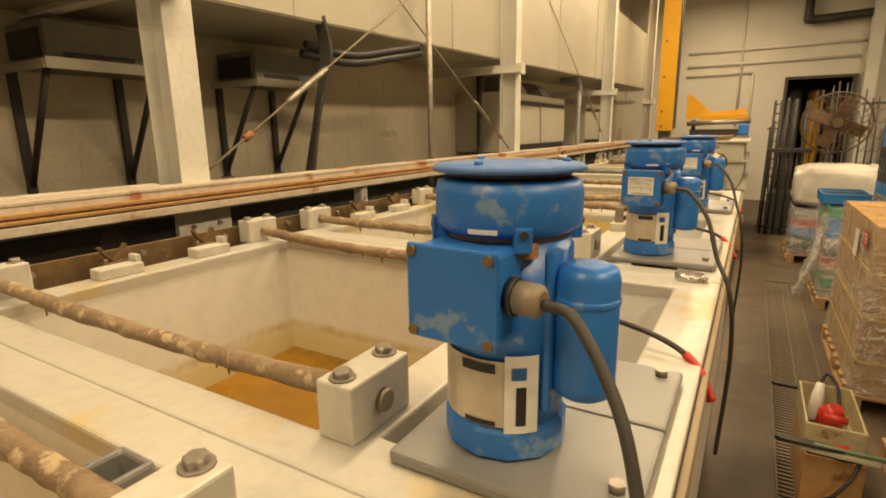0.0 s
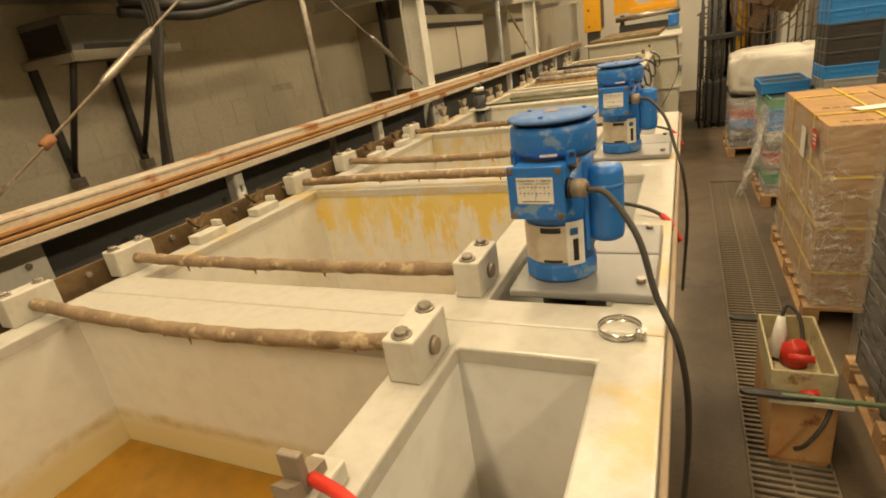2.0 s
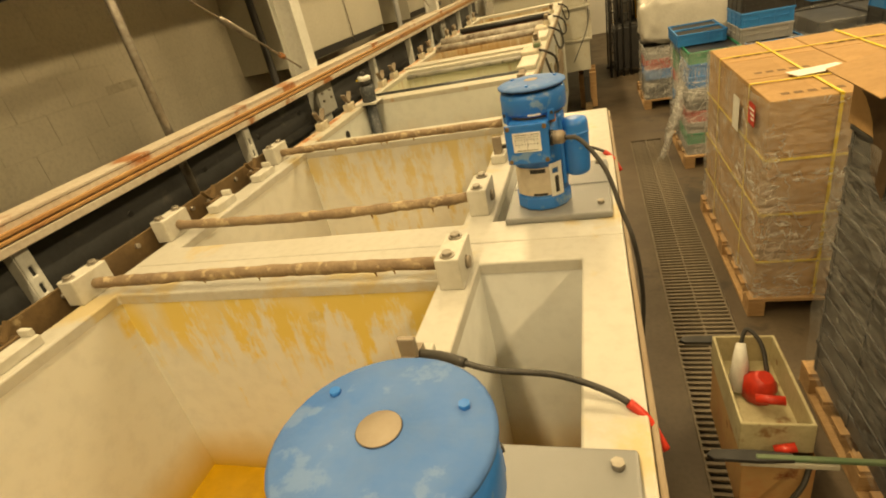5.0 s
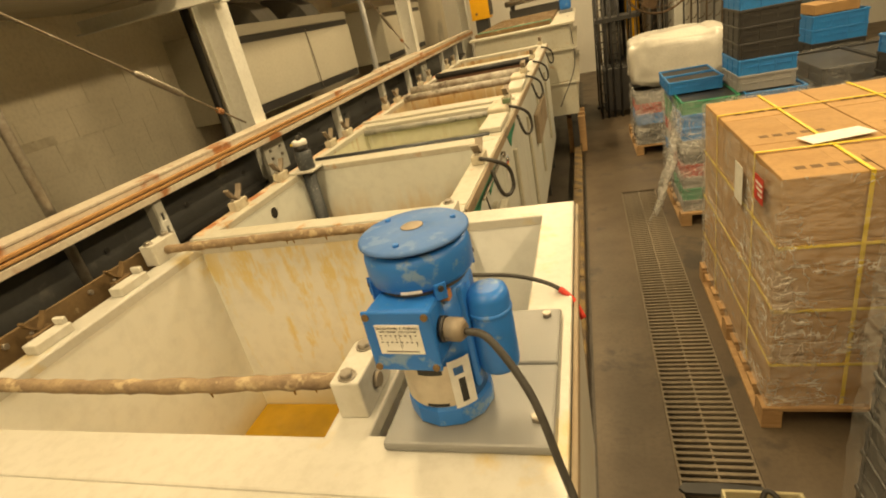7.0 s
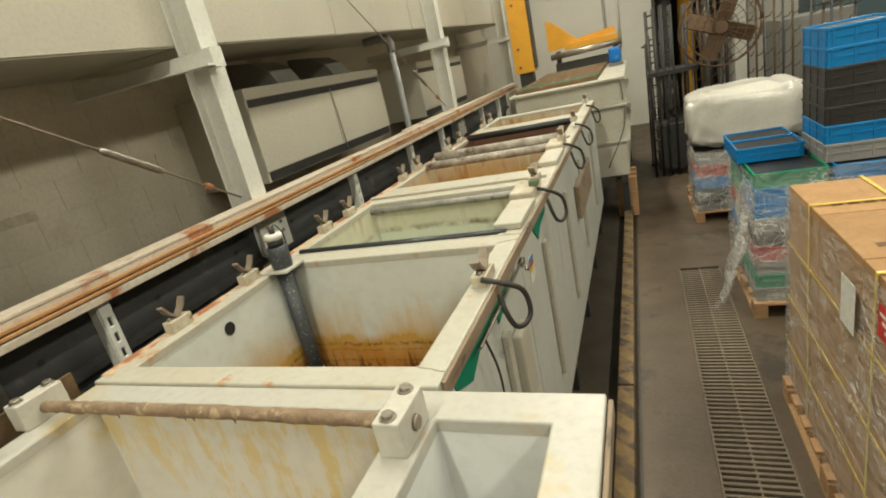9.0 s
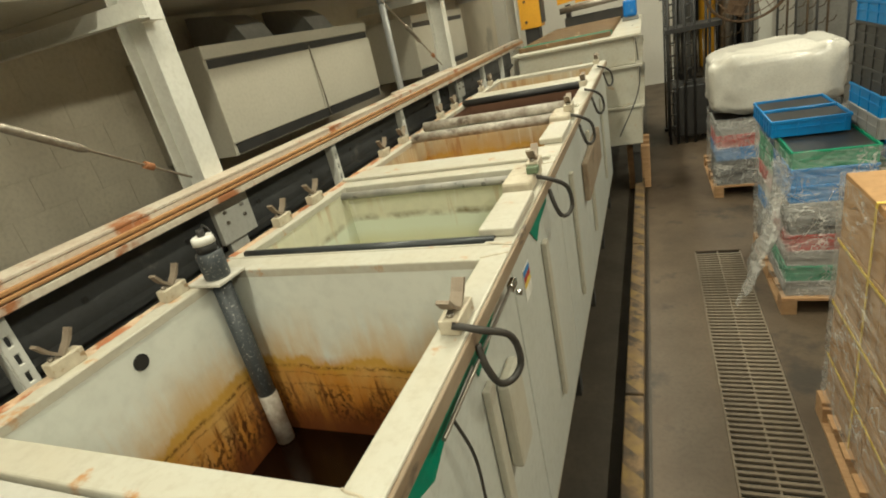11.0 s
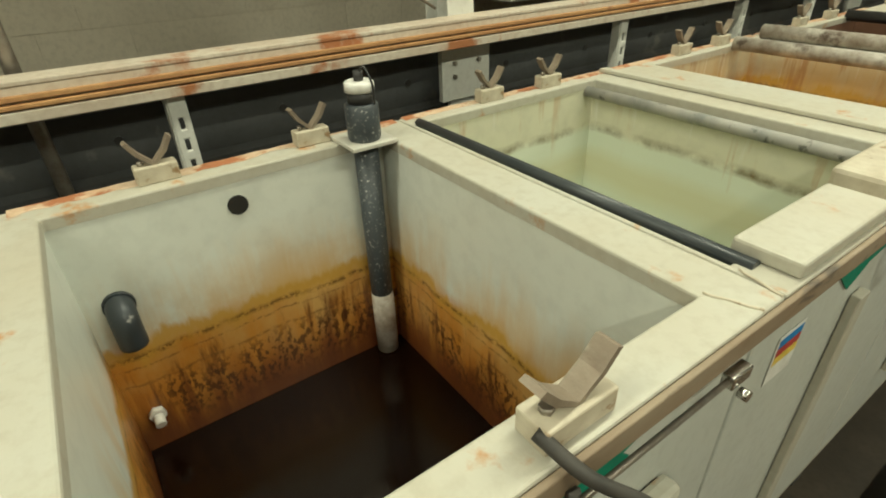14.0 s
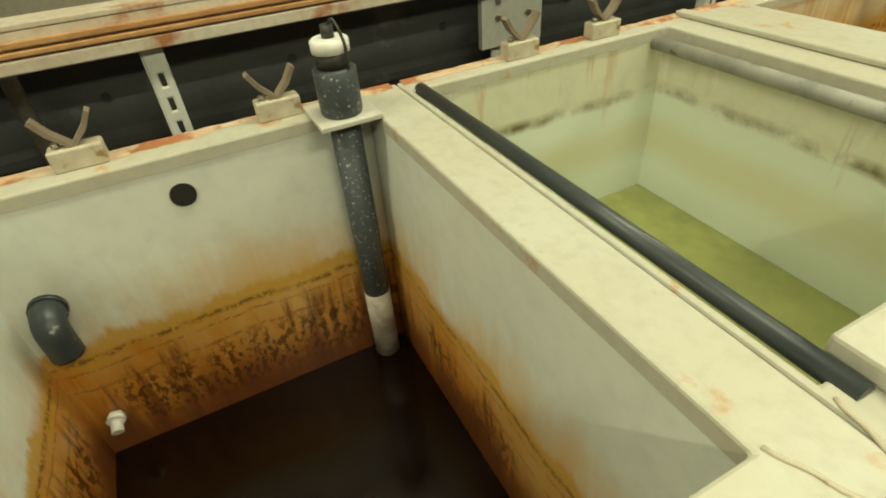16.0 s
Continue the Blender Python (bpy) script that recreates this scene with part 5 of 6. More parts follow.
def film(x0, x1, y0, y1, z0, z1, label, wob=0.012, seed=1, mat=None):
    """Stretch film round a stack: an uneven skin."""
    bm = bmesh.new()
    rng = random.Random(seed)
    loop = []
    nx, ny, nz = 10, 12, 12
    for k in range(nx):
        loop.append((x0 + (x1 - x0) * k / nx, y0))
    for k in range(ny):
        loop.append((x1, y0 + (y1 - y0) * k / ny))
    for k in range(nx):
        loop.append((x1 - (x1 - x0) * k / nx, y1))
    for k in range(ny):
        loop.append((x0, y1 - (y1 - y0) * k / ny))
    cx, cy = (x0 + x1) / 2, (y0 + y1) / 2
    rings = []
    for j in range(nz + 1):
        z = z0 + (z1 - z0) * j / nz
        ring = []
        for x, y in loop:
            d = Vector((x - cx, y - cy, 0)).normalized() * rng.uniform(0, wob)
            ring.append(bm.verts.new((x + d.x, y + d.y, z + rng.uniform(-0.01, 0.01))))
        rings.append(ring)
    n = len(loop)
    for a, b in zip(rings, rings[1:]):
        for k in range(n):
            f = bm.faces.new((a[k], a[(k + 1) % n], b[(k + 1) % n], b[k]))
            f.smooth = True
    ob = single("stretch_film", bm, mat or M_WRAP, label, "film", "stretch films")
    ob.visible_shadow = False
    return ob


# strapped cartons
pallet(1.13, 2.24, 4.96, 6.5, "light wooden pallet under the strapped cartons")
BX0, BX1, BY0, BY1, BZ = 1.16, 2.22, 4.99, 6.48, 1.30
rng = random.Random(3)
for k in range(4):
    z0 = 0.128 + k * 0.293
    for i in range(2):
        for j in range(3):
            x0 = BX0 + i * (BX1 - BX0) / 2
            y0 = BY0 + j * (BY1 - BY0) / 3
            t = thing("carton", "brown cardboard carton in a strapped stack", "carton", (x0, y0, z0), "strapped cartons")
            g = 0.002 + rng.uniform(0, 0.002)
            part("box", boxed(g, (BX1 - BX0) / 2 - g, g, (BY1 - BY0) / 3 - g, 0, 0.291, 0.004), M_CARD, t)
            if k == 3:
                part("tape", boxed(0.24, 0.29, 0.01, (BY1 - BY0) / 3 - 0.01, 0.2913, 0.2918), M_CARD, t)
                for q in range(5):
                    part("printed_mark", boxed(0.08 + 0.06 * q, 0.12 + 0.06 * q, 0.10, 0.14, 0.2915, 0.292), M_CARDIN, t)
st = thing("straps", "yellow plastic straps round the carton stack", "straps", (BX0, BY0, 0))
W, D = BX1 - BX0, BY1 - BY0


def band(x0, x1, y0, y1, z0, z1):
    bm = bmesh.new()
    box(bm, x0, x1, y0, y1, z0, z1)
    part("strap", bm, M_STRAP, st)


for z in (0.36, 0.66, 0.98):
    band(-0.004, -0.001, -0.004, D + 0.004, z, z + 0.014)
    band(-0.004, W + 0.004, -0.004, -0.001, z, z + 0.014)
    band(W + 0.001, W + 0.004, -0.004, D + 0.004, z, z + 0.014)
for x in (0.3, 0.78):
    band(x, x + 0.016, -0.007, -0.0045, 0.13, BZ + 0.004)
    band(x, x + 0.016, -0.007, D + 0.007, BZ + 0.002, BZ + 0.005)
for y in (0.35, 1.1):
    band(-0.007, -0.0045, y, y + 0.016, 0.13, BZ + 0.008)
    band(-0.007, W + 0.007, y, y + 0.016, BZ + 0.006, BZ + 0.009)
film(BX0 - 0.008, BX1 + 0.008, BY0 - 0.01, BY1 + 0.008, 0.13, BZ + 0.0, "clear stretch film round the carton stack", 0.014, 4)
dl = thing("delivery_label", "red and white printed label on the film", "label", (BX0 - 0.024, 5.2, 1.185))
part("label", boxed(-0.001, 0.0, -0.065, 0.065, -0.06, 0.06), M_RED, dl)
for k in range(3):
    part("printed_bar", boxed(-0.0018, -0.0012, -0.05, 0.05 - 0.02 * k, 0.02 - 0.025 * k, 0.032 - 0.025 * k), M_LABEL, dl)
single("paper_label", boxed(BX0 - 0.026, BX0 - 0.024, 5.46, 5.6, 1.0, 1.2), M_LABEL, "white paper label on the film", "label")
pp = bmesh.new()
box(pp, 1.38, 1.66, 5.38, 5.5, BZ + 0.012, BZ + 0.016, 0.001, m=Matrix.Translation((1.5, 5.4, 0)) @ pose(0, 0, 0, 0, 0, 14) @ Matrix.Translation((-1.5, -5.4, 0)))
single("document_pouch", pp, M_LABEL, "crumpled white document pouch on the cartons", "paper")


def crate(x0, y0, z0, lx, ly, h, mat, label, group="plastic crates", filled=True):
    t = thing("crate", label, "crate", (x0, y0, z0), group)
    bm = bmesh.new()
    w = 0.008
    holed_slab(bm, 0, lx, 0, ly, h - 0.018, h, [(0.014, lx - 0.014, 0.014, ly - 0.014)])
    part("rim", bm, mat, t)
    bm = bmesh.new()
    holed_slab(bm, 0.006, lx - 0.006, 0.006, ly - 0.006, 0.0081, h - 0.0181, [(0.014, lx - 0.014, 0.014, ly - 0.014)])
    part("side_wall", bm, mat, t)
    part("base", boxed(0.006, lx - 0.006, 0.006, ly - 0.006, 0, 0.008), mat, t)
    bm = bmesh.new()
    box(bm, 0.002, 0.0055, 0.01, ly - 0.01, h * 0.45, h * 0.52)
    box(bm, 0.01, lx - 0.01, 0.002, 0.0055, h * 0.45, h * 0.52)
    for k in range(4):
        x = 0.03 + k * (lx - 0.07) / 3
        box(bm, x, x + 0.01, 0.001, 0.0055, 0.0, h - 0.019)
        y = 0.03 + k * (ly - 0.07) / 3
        box(bm, 0.001, 0.0055, y, y + 0.01, 0.0, h - 0.019)
    part("ribs", bm, mat, t)
    if filled:
        part("insert", boxed(0.0145, lx - 0.0145, 0.0145, ly - 0.0145, h * 0.5, h * 0.86), M_CRBLACK, t, "black insert")
    return t


pallet(1.15, 2.12, 7.42, 8.5, "light wooden pallet under the plastic crates")
CH = 0.108
names = {M_CRGREY: "grey", M_CRGREEN: "green", M_CRRED: "red", M_CRBLACK: "black", M_CRBLUE: "blue"}
LEFT = [M_CRGREY, M_CRGREEN, M_CRGREY, M_CRRED, M_CRBLACK, M_CRGREY, M_CRBLUE, M_CRBLUE, M_CRGREEN]
for k, m in enumerate(LEFT):
    crate(1.17, 7.45, 0.128 + k * (CH + 0.001), 0.44, 0.52, CH, m, names[m] + " plastic crate in a wrapped stack")
    mm = LEFT[(k * 5 + 2) % 9]
    crate(1.64, 7.45, 0.128 + k * (CH + 0.001), 0.44, 0.52, CH, mm, names[mm] + " plastic crate in a wrapped stack")
    mm = LEFT[(k * 7 + 4) % 9]
    crate(1.17, 7.98, 0.128 + k * (CH + 0.001), 0.44, 0.5, CH, mm, names[mm] + " plastic crate in a wrapped stack")
ZT, TH = 0.128 + 9 * (CH + 0.001), 0.122
for k in range(2):
    crate(1.12, 7.80 + 0.33 * k, ZT, 0.44, 0.32, CH, M_CRBLUE, "open blue plastic crate with dark insert on the stack")
for k, m in enumerate([M_CRGREY, M_CRBLUE, M_CRBLACK, M_CRBLACK, M_CRBLACK, M_CRBLUE, M_CRBLUE]):
    crate(1.60, 7.52, ZT + k * (TH + 0.001), 0.42, 0.56, TH, m, names[m] + " plastic crate in a tall stack")
film(1.155, 2.1, 7.435, 8.5, 0.13, ZT, "clear stretch film round the crate stack", 0.016, 9)
# torn film hanging at the corner
bm = bmesh.new()
rng = random.Random(8)
rows = []
for j in range(17):
    u = j / 16
    rows.append([bm.verts.new((1.15 - (0.26 - 0.02 * i) * u ** 1.5 - 0.03 * math.sin(7 * u + 1.7 * i) + rng.uniform(-.014, .014), 7.38 + 0.055 * i + 0.05 * math.sin(5 * u + 2 * i), 1.04 - (0.92 + 0.05 * math.sin(2.3 * i)) * u + rng.uniform(-.01, .01))) for i in range(8)])
for a, b in zip(rows, rows[1:]):
    for i in range(7):
        f = bm.faces.new((a[i], a[i + 1], b[i + 1], b[i]))
        f.smooth = True
ob = single("torn_film", bm, M_WRAP_TORN, "torn stretch film hanging from the crate stack", "film")
ob.visible_shadow = False

# bubble film bundle on crates further on
pallet(0.98, 2.1, 9.7, 10.9, "light wooden pallet under crates and bubble film")
for k, m in enumerate([M_CRBLACK, M_CRBLACK, M_CRBLUE, M_CRRED, M_CRGREY]):
    crate(1.0, 9.72, 0.128 + k * 0.13, 0.54, 0.56, 0.128, m, names[m] + " plastic crate under bubble film")
    crate(1.56, 9.72, 0.128 + k * 0.13, 0.52, 0.56, 0.128, M_CRGREY if k % 2 else m, "wrapped plastic crate under bubble film")
film(0.985, 2.1, 9.7, 10.4, 0.13, 0.82, "clear stretch film round the far crates", 0.02, 5)
bm = bmesh.new()
rng = random.Random(2)
bmesh.ops.create_icosphere(bm, subdivisions=4, radius=1.0)
for v in bm.verts:
    c = v.co.copy()
    q = Vector((math.copysign(abs(c.x) ** 0.42, c.x), math.copysign(abs(c.y) ** 0.42, c.y), math.copysign(abs(c.z) ** 0.4, c.z)))
    w = noise.noise(q * 3.1) * 0.05 + noise.noise(q * 9) * 0.015
    v.co = Vector((1.55 + q.x * (0.58 + w), 10.25 + q.y * (0.5 + w), 1.10 + q.z * (0.3 + w)))
for f in bm.faces:
    f.smooth = True
single("bubble_film_roll", bm, M_BUBBLE, "big milky bundle of bubble film on the crates", "bundle")

# dark crates with an open cardboard flap, nearest the walker
pallet(1.24, 2.3, 3.2, 4.42, "light wooden pallet under black crates")
for k in range(7):
    crate(1.27, 3.24, 0.128 + k * 0.176, 0.98, 1.14, 0.174, M_CRBLACK, "large black plastic crate wrapped in film", "black crates")
film(1.255, 2.27, 3.22, 4.4, 0.13, 1.36, "clear stretch film round the black crates", 0.02, 12, M_WRAP_THIN)
oc = thing("open_carton", "open brown carton with a raised flap on the black crates", "carton", (1.27, 3.4, 1.362))
bm = bmesh.new()
box(bm, 0.0, 0.006, 0.0, 1.0, 0, 0.16)
box(bm, 0.9, 0.906, 0.0, 1.0, 0, 0.16)
box(bm, 0.006, 0.9, 0.0, 0.006, 0, 0.16)
box(bm, 0.006, 0.9, 0.994, 1.0, 0, 0.16)
box(bm, 0.006, 0.9, 0.006, 0.994, 0, 0.006)
part("box", bm, M_CARD, oc)
bm = bmesh.new()
rws = []
for j in range(7):
    u = j / 6
    rws.append([bm.verts.new((-0.02 - 0.03 * u + 0.1 * (i / 4) * u, 0.55 + 0.42 * i / 4, 0.16 - 0.30 * u ** 1.6 + 0.03 * (i / 4))) for i in range(5)])
for a, b in zip(rws, rws[1:]):
    for i in range(4):
        bm.faces.new((a[i], b[i], b[i + 1], a[i + 1]))
bmesh.ops.solidify(bm, geom=list(bm.faces), thickness=0.005)
part("flap", bm, M_CARDIN, oc, "hanging cardboard flap")
bm = bmesh.new()
box(bm, -0.05, 0.3, 0.6, 1.05, 0.162, 0.168, 0.001, m=pose(0, 0, 0.05, 0, -12, 0))
part("top_flap", bm, M_CARD, oc)

# small filter rig standing by the grate
cr = thing("filter_rig", "yellowed plastic filter box on a rust-stained bucket", "filter rig", (0.90, 3.9, 0))
bm = bmesh.new()
holed_slab(bm, -0.12, 0.13, -0.28, 0.28, 0.03, 0.34, [(-0.11, 0.12, -0.27, 0.27)])
box(bm, -0.11, 0.12, -0.27, 0.27, 0.0, 0.03)
part("bucket", bm, material("rusty_plastic", (0.45, 0.22, 0.09), (0.55, 0.36, 0.16), 6, 0.55, bump=0.2, stain=(0.25, 0.08, 0.03), stain_scale=6), cr, "rust-stained bucket")
bm = bmesh.new()
holed_slab(bm, -0.13, 0.12, -0.26, 0.26, 0.36, 0.50, [(-0.118, 0.108, -0.248, 0.248)])
box(bm, -0.12, 0.11, -0.25, 0.25, 0.345, 0.36)
part("tray", bm, material("yellowed_tray", (0.50, 0.45, 0.28), (0.40, 0.34, 0.2), 7, 0.5, stain=(0.25, 0.15, 0.07), stain_scale=9), cr, "yellowed open tray")
for y in (-0.36, 0.3):
    bm = bmesh.new()
    prism(bm, [(-0.26, y), (-0.24, y + 0.025), (-0.1, y + 0.03), (0.02, y + 0.02), (0.02, y - 0.01), (-0.1, y - 0.02), (-0.24, y - 0.018)], "z", 0.43, 0.445)
    part("paddle", bm, M_BLACK, cr, "flat black handle")
part("crossbar", boxed(-0.1, 0.34, -0.37, -0.35, 0.432, 0.45, 0.005), M_PALEGREEN, cr, "pale green stained bar")
part("crossbar", boxed(-0.15, 0.16, -0.37, -0.33, 0.40, 0.425, 0.004), M_OLDPVC, cr)
part("red_valve", swept([(0.0, 0.02, 0.37), (0.01, 0.02, 0.44), (0.02, 0.0, 0.49)], [0.06, 0.065, 0.03], 10), M_RED, cr, "red plastic valve")
part("red_handle", swept([(-0.04, -0.1, 0.47), (0.06, -0.12, 0.48)], 0.018, 10), M_RED, cr)
part("red_handle", swept([(-0.02, -0.29, 0.4), (0.05, -0.29, 0.42)], 0.018, 10), M_RED, cr)
part("white_funnel", swept([(-0.06, 0.06, 0.37), (-0.05, 0.1, 0.5), (-0.045, 0.13, 0.56)], [0.045, 0.03, 0.018], 12), M_LABEL, cr)
part("white_hose", swept(curve_points([(-0.06, 0.1, 0.48), (-0.02, 0.17, 0.6), (0.03, 0.12, 0.56), (0.04, 0.03, 0.45)]), 0.009, 8), M_RUBBER, cr)
part("black_lead", swept(curve_points([(0.1, -0.3, 0.38), (0.06, -0.36, 0.3), (0.0, -0.38, 0.2), (-0.03, -0.36, 0.16)]), 0.01, 8), M_RUBBER, cr)

# ---- far end ----
crn = thing("yellow_mast", "tall yellow painted steel crane mast", "crane", (-1.25, 13.0, 0))
part("mast", boxed(-0.2, 0.13, -0.12, 0.2, 1.9, 6.19, 0.006), M_YELLOW, crn)
part("stub_post", boxed(-0.15, 0.08, -0.08, 0.16, 0.0, 1.899, 0.006), M_DARK, crn)
part("edge", boxed(0.131, 0.15, -0.12, 0.2, 1.95, 6.19), M_DARK, crn)
for z in (2.0, 2.3, 3.0, 3.7):
    part("bolt", swept([(-0.1, -0.121, z), (-0.1, -0.14, z)], 0.02, 8), M_DARK, crn)
arm = thing("yellow_hoist_arm", "yellow hoist frame behind the mast", "crane", (-0.95, 13.6, -0.28))
bm = bmesh.new()
prism(bm, [(0.0, 2.95), (0.12, 2.9), (0.5, 2.55), (1.15, 2.62), (1.15, 2.52), (0.0, 2.42)], "y", 0, 0.12)
part("gusset", bm, M_YELLOW, arm)
part("beam", boxed(0.3, 1.2, -0.1, 0.0, 2.4, 2.5, 0.005), M_YELLOW, arm)
part("roller", swept([(0.05, -0.15, 2.32), (1.25, -0.15, 2.36)], 0.05, 10), M_STEEL, arm)
part("support", boxed(0.1, 1.2, -0.05, 0.1, 1.6, 2.2, 0.01), M_DARK, arm, "dark machine frame")
part("leg", boxed(1.1, 1.18, 0, 0.1, 0.28, 2.4, 0.004), M_DARK, arm)
part("leg", boxed(0.12, 0.2, 0, 0.1, 0.28, 2.4, 0.004), M_DARK, arm)
for i, (x, z0, z1) in enumerate(((-0.1, 2.0, 6.2), (0.2, 1.9, 3.35))):
    single("wall_conduit", swept([(x, 17.36, z0), (x, 17.36, z1)], 0.03, 8), M_WALLN, "white conduit on the end wall", "pipe", "wall conduits")
for z, x0, x1 in ((3.95, -1.4, 3.2), (3.6, -1.4, 2.4), (3.35, -1.4, 0.2)):
    single("wall_conduit", swept([(x0, 17.36, z), (x1, 17.36, z + 0.02)], 0.035, 8), M_WALLN, "white conduit on the end wall", "pipe", "wall conduits")
single("dark_pipe", swept(curve_points([(1.25, 17.1, 6.2), (1.25, 17.1, 4.8), (1.27, 17.1, 4.6), (1.45, 17.1, 4.5), (3.6, 17.1, 4.6)]), 0.1, 12), M_DARK, "thick dark pipe bending along the end wall", "pipe")
single("white_post", boxed(2.5, 2.75, 16.9, 17.15, 0, 6.19, 0.01), M_WHITE, "white steel post before the end wall", "column")
rk = thing("wire_rack", "tall black wire rack with hanging frames", "rack", (0.85, 12.0, 0))
for x in (-0.2, -0.1, 0.0, 0.12, 0.3):
    for y in (0, 0.5):
        part("post", swept([(x, y, 0), (x + 0.02, y, 2.45 - 0.2 * abs(x))], 0.018, 6), M_BLACK, rk)
for k in range(14):
    part("rung", swept([(-0.2, 0, 0.25 + 0.16 * k), (-0.08, 0, 0.27 + 0.16 * k)], 0.012, 6), M_BLACK, rk)
    part("rung", swept([(0.0, 0, 0.2 + 0.16 * k), (0.14, 0.02, 0.24 + 0.16 * k)], 0.012, 6), M_BLACK, rk)
part("shelf", boxed(-0.22, 0.45, -0.05, 0.55, 1.5, 1.56), M_BLACK, rk)
part("bin", boxed(-0.15, 0.42, 0.0, 0.5, 0.1, 0.8, 0.02), M_BLACK, rk)
for k in range(9):
    part("hanging_wire", swept([(-0.18 + 0.07 * k, 0.1, 1.5), (-0.17 + 0.07 * k, 0.11, 0.85 + 0.05 * (k % 3))], 0.01, 5), M_STEEL, rk)
M_BROWNWIRE = material("brown_coated_wire", (0.11, 0.075, 0.04), (0.06, 0.045, 0.03), 9, 0.6, 0.3)
for rx, ry, h, cols in ((1.30, 12.55, 2.75, 5), (1.95, 12.2, 2.6, 6), (0.62, 12.9, 2.2, 3), (2.55, 11.6, 2.3, 5)):
    hr = thing("plating_rack", "tall brown plating rack hung with wire hooks", "rack", (rx, ry, 0), "plating racks")
    rng = random.Random(int(rx * 100))
    for k in range(cols):
        x = 0.11 * k
        part("upright", swept([(x, 0, 0), (x + rng.uniform(-0.03, 0.03), rng.uniform(-0.02, 0.02), h - rng.uniform(0, 0.25))], 0.014, 6), M_BROWNWIRE if k % 2 else M_BLACK, hr)
        for q in range(9):
            z = 0.35 + 0.23 * q + rng.uniform(-0.03, 0.03)
            if z < h - 0.3:
                part("hook_wire", swept([(x, 0, z), (x + 0.05, -0.03, z + 0.02), (x + 0.075, -0.04, z + 0.07)], 0.007, 5), M_BROWNWIRE, hr)
    part("top_bar", boxed(-0.03, 0.11 * cols, -0.02, 0.02, h - 0.3, h - 0.27), M_BLACK, hr)
    part("foot_bar", boxed(-0.03, 0.11 * cols, -0.12, 0.12, 0.0, 0.04), M_BLACK, hr)
M_TEAL = material("blue_grey_cabinet_paint", (0.075, 0.11, 0.13), (0.06, 0.09, 0.105), 4, 0.45, bump=0.06)
for x, h, m in ((0.75, 2.9, M_STEEL), (1.25, 3.0, M_GREYBOX), (1.75, 2.95, M_YELLOW), (2.2, 2.8, M_STEEL)):
    cy = thing("upright_cylinder", "tall upright metal cylinder in the back room", "cylinder", (x, 19.0, 0), "back room cylinders")
    bm = bmesh.new()
    lathe(bm, [(0.16, 0.0), (0.18, 0.03), (0.18, h - 0.1), (0.13, h - 0.02), (0.06, h)], seg=20)
    part("body", bm, m, cy)
    part("valve", swept([(0, 0, h), (0, 0, h + 0.08)], 0.03, 8), M_DARK, cy)
fan = thing("drum_fan", "large round caged fan, brown with dust", "fan", (1.55, 11.6, 0))
M_DUST = material("dusty_brown_metal", (0.16, 0.10, 0.05), (0.10, 0.065, 0.04), 8, 0.7, 0.2)
for r in (0.1, 0.2, 0.3, 0.4, 0.48):
    part("cage_ring", swept([(r * math.cos(a), -0.06 + 0.05 * r, 2.0 + r * math.sin(a)) for a in (2 * math.pi * k / 36 for k in range(37))], 0.006, 5), M_DUST, fan)
for k in range(24):
    a = 2 * math.pi * k / 24
    part("spoke", swept([(0.06 * math.cos(a), -0.07, 2.0 + 0.06 * math.sin(a)), (0.48 * math.cos(a), -0.03, 2.0 + 0.48 * math.sin(a))], 0.004, 5), M_DUST, fan)
for k in range(4):
    bm = bmesh.new()
    a = math.pi / 2 * k + 0.4
    m = Matrix.Translation((0, 0.04, 2.0)) @ Matrix.Rotation(a, 4, "Y")
    box(bm, 0.05, 0.42, -0.015, 0.015, -0.1, 0.1, 0.004, m=m @ Matrix.Rotation(0.4, 4, "X"))
    part("blade", bm, M_DUST, fan)
part("hub", swept([(0, -0.09, 2.0), (0, 0.2, 2.0)], 0.08, 14), M_DUST, fan)
part("pole", swept([(0, 0.15, 0.05), (0, 0.15, 1.95)], 0.03, 8), M_DARK, fan)
part("base", boxed(-0.3, 0.3, -0.1, 0.4, 0, 0.05, 0.01), M_DARK, fan)
part("back_ring", swept([(0.49 * math.cos(a), 0.12, 2.0 + 0.49 * math.sin(a)) for a in (2 * math.pi * k / 36 for k in range(37))], 0.015, 6), M_DUST, fan)
for x, y, w, h, m in ((2.4, 12.5, 0.9, 1.9, M_GREYBOX), (3.0, 13.2, 1.2, 2.7, M_TEAL)):
    t = thing("machine_cabinet", "grey machine cabinet standing at the hall's side", "cabinet", (x, y, 0), "machine cabinets")
    part("body", boxed(0, w, 0, 0.9, 0.05, h, 0.015), m, t)
    part("plinth", boxed(0.03, w - 0.03, 0.03, 0.87, 0, 0.05), M_BLACK, t)
    part("panel", boxed(0.06, w - 0.06, -0.006, -0.001, h * 0.35, h * 0.92, 0.004), m, t)
    part("handle", boxed(w * 0.8, w * 0.83, -0.03, -0.006, h * 0.55, h * 0.65, 0.004), M_STEEL, t)
pallet(2.6, 3.6, 6.9, 7.9, "light wooden pallet under stacked trays")
for k in range(9):
    m = (M_CRBLACK, M_CRBLUE, M_CRBLACK, M_CRGREY, M_CRBLACK, M_CRBLUE, M_CRBLACK, M_CRBLACK, M_CRBLUE)[k]
    crate(2.65, 6.95, 0.128 + 0.135 * k, 0.85, 0.85, 0.133, m, names[m] + " plastic tray on a far stack")

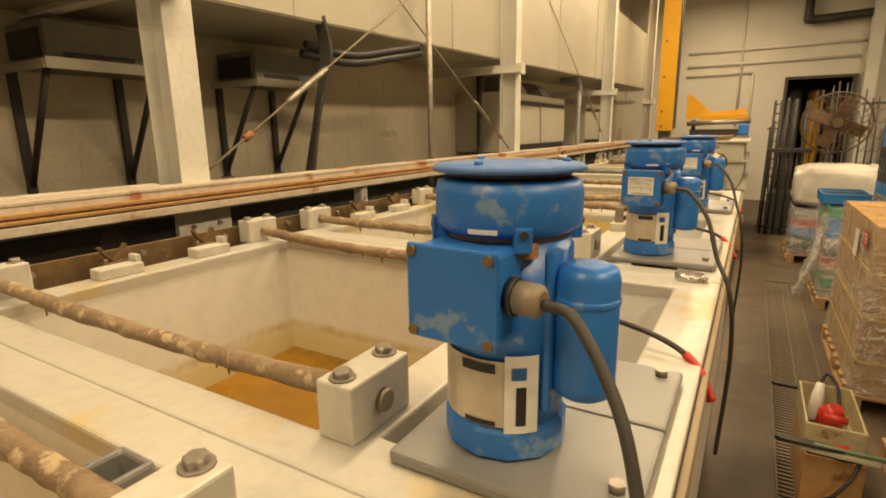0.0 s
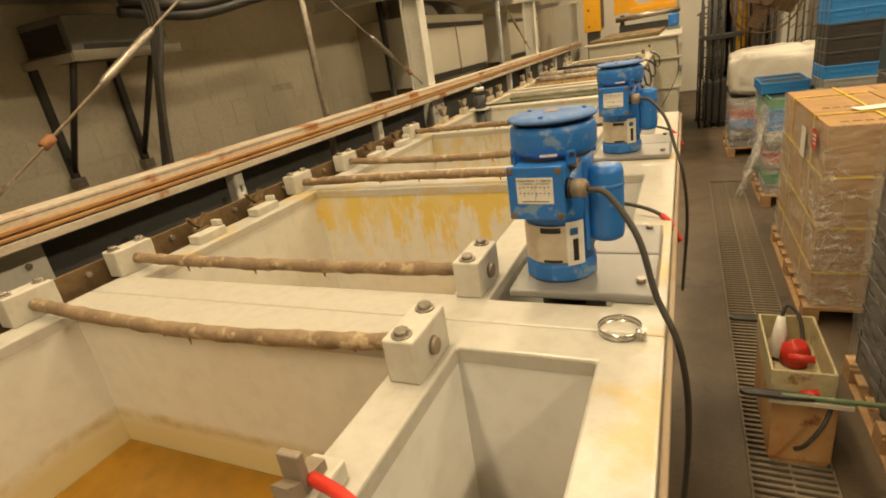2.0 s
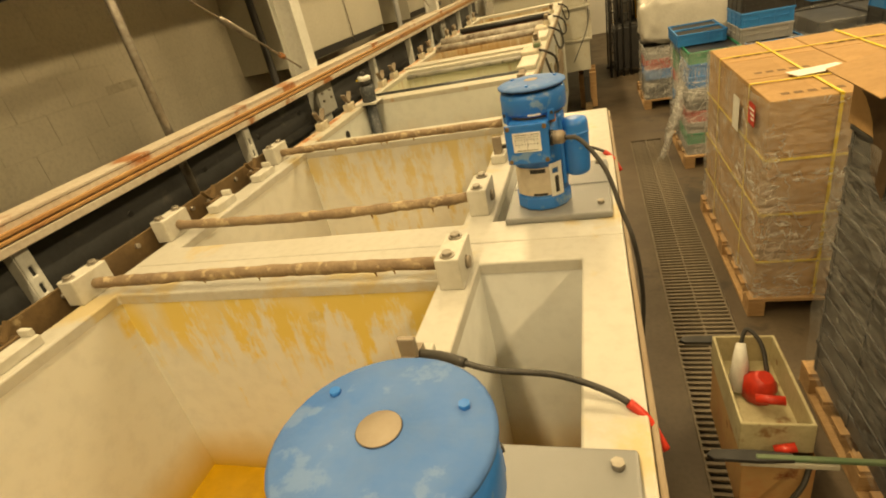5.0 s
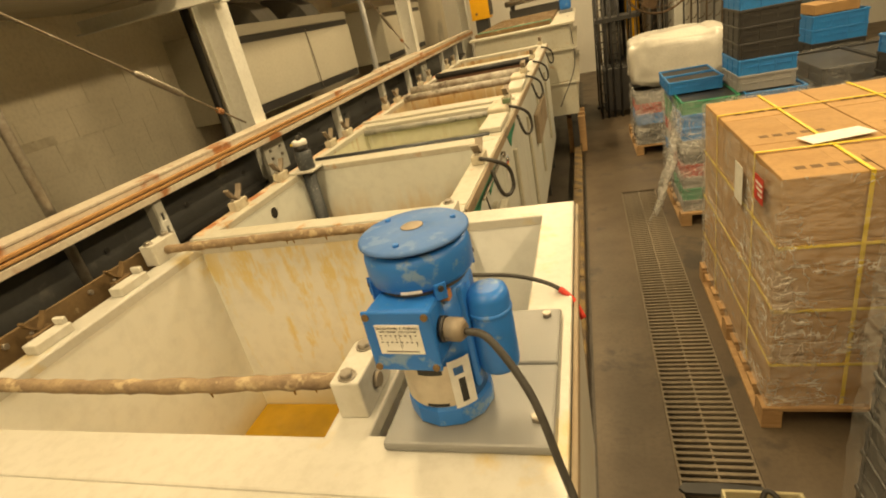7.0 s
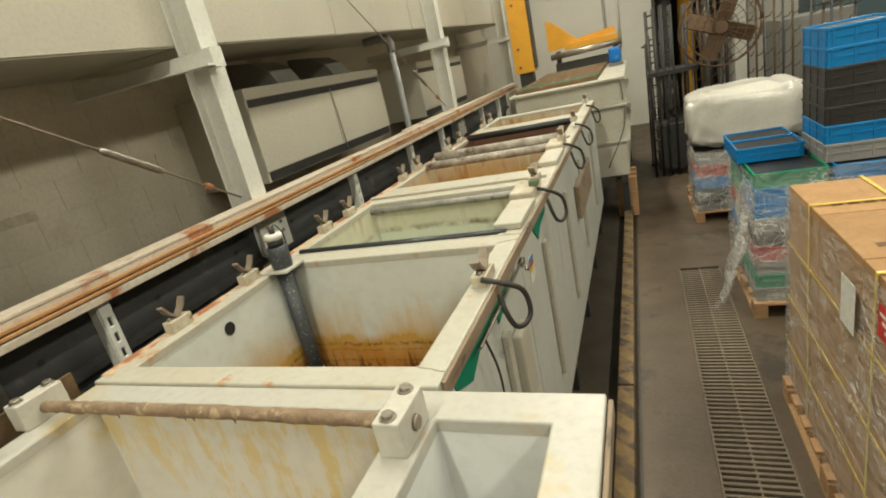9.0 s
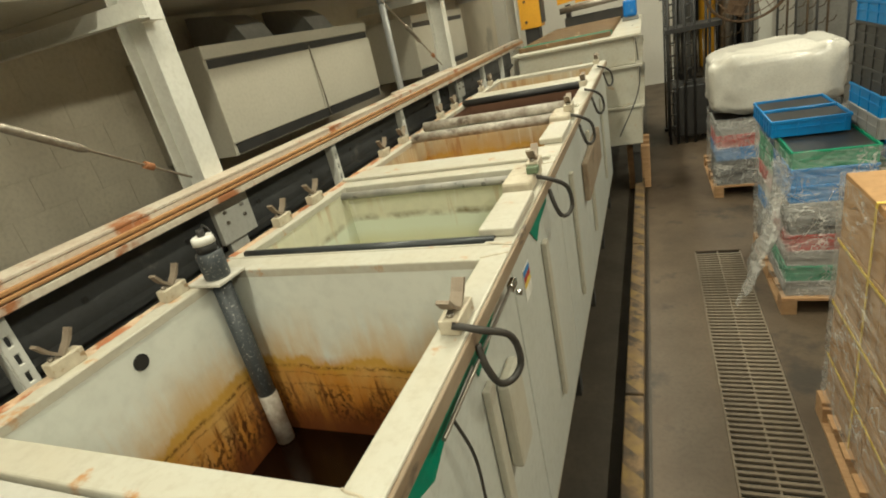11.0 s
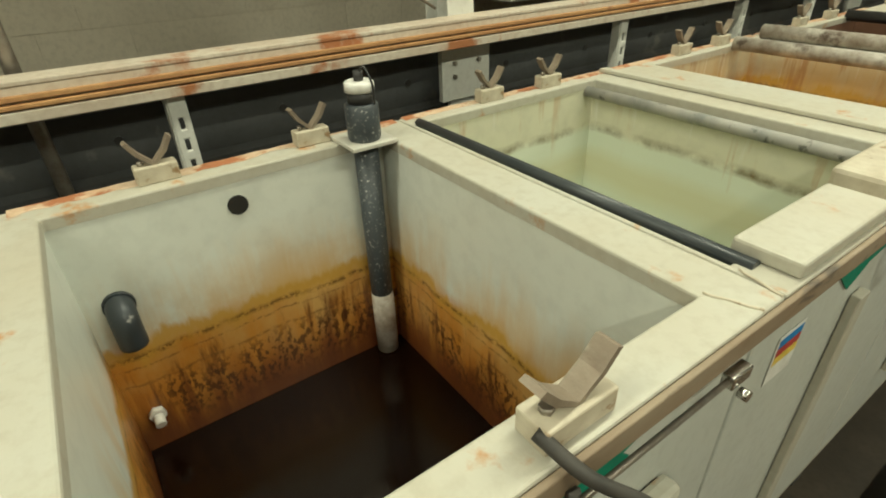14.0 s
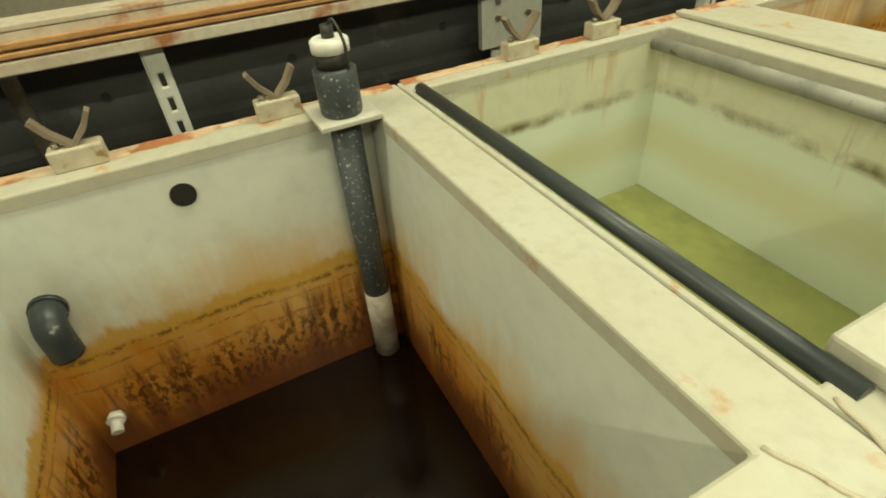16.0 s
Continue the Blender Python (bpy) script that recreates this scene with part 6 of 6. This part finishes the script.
pallet(2.35, 3.35, 7.98, 8.98, "light wooden pallet under wrapped black crates")
for k in range(7):
    for i in range(2):
        crate(2.37 + 0.49 * i, 8.0, 0.128 + 0.137 * k, 0.48, 0.95, 0.136, M_CRBLACK, "black plastic crate in a wrapped pallet load", "wrapped black crates")
film(2.36, 3.345, 7.99, 8.97, 0.13, 1.1, "clear stretch film round the black crates", 0.018, 21, M_WRAP_THIN)
pallet(2.7, 3.7, 9.3, 10.3, "light wooden pallet under blue crates")
for k in range(9):
    m = M_CRBLACK if k in (1, 2, 5, 6) else M_CRBLUE
    crate(2.72, 9.32, 0.128 + 0.137 * k, 0.5, 0.6, 0.136, m, names[m] + " plastic crate in a far stack")
far_box = thing("carton", "small open brown carton on the far crates", "carton", (2.74, 9.36, 0.128 + 0.137 * 9 + 0.001))
part("box", boxed(0, 0.4, 0, 0.42, 0, 0.1, 0.004), M_CARD, far_box)
part("tape", boxed(0.17, 0.22, 0.01, 0.41, 0.1003, 0.1008), M_CARDIN, far_box)

# ---- floor grate, bar by bar ----
gr = tagged(new("floor_grate"), "dark iron floor grate over the drain", "grate", "", "structure")
gr.location = ((GX0 + GX1) / 2, GY0, 0)
for x in (GX0 + 0.006, GX1 - 0.006, (GX0 + GX1) / 2):
    part("bearer", boxed(x - 0.005 - gr.location.x, x + 0.005 - gr.location.x, 0.0, GY1 - GY0, -0.05, -0.006), M_GRATE, gr)
bar = part("slat", boxed(-0.168, 0.168, 0.0, 0.019, -0.02, -0.002, 0.002), M_GRATE, gr)
n = int((GY1 - GY0) / 0.040)
for k in range(1, n):
    c = bar.copy()
    scene.collection.objects.link(c)
    c.parent = gr
    c.location = (0, 0.040 * k, 0)

# ---- wall blocks, course by course ----
west = bpy.data.objects["wall_west"]
first_block = part("block", boxed(0.0, 0.003, 0.0012, 0.3988, 0.0012, 0.1988, 0.0008), M_BLOCKS, west)
first_block.location = (-2.9995, 0.9, 1.5)
for course in range(6):
    for k in range(28):
        if course or k:
            c = first_block.copy()
            scene.collection.objects.link(c)
            c.parent = west
            c.location = (-2.9995, 0.9 + 0.4 * k - 0.2 * (course % 2), 1.5 + 0.2 * course)
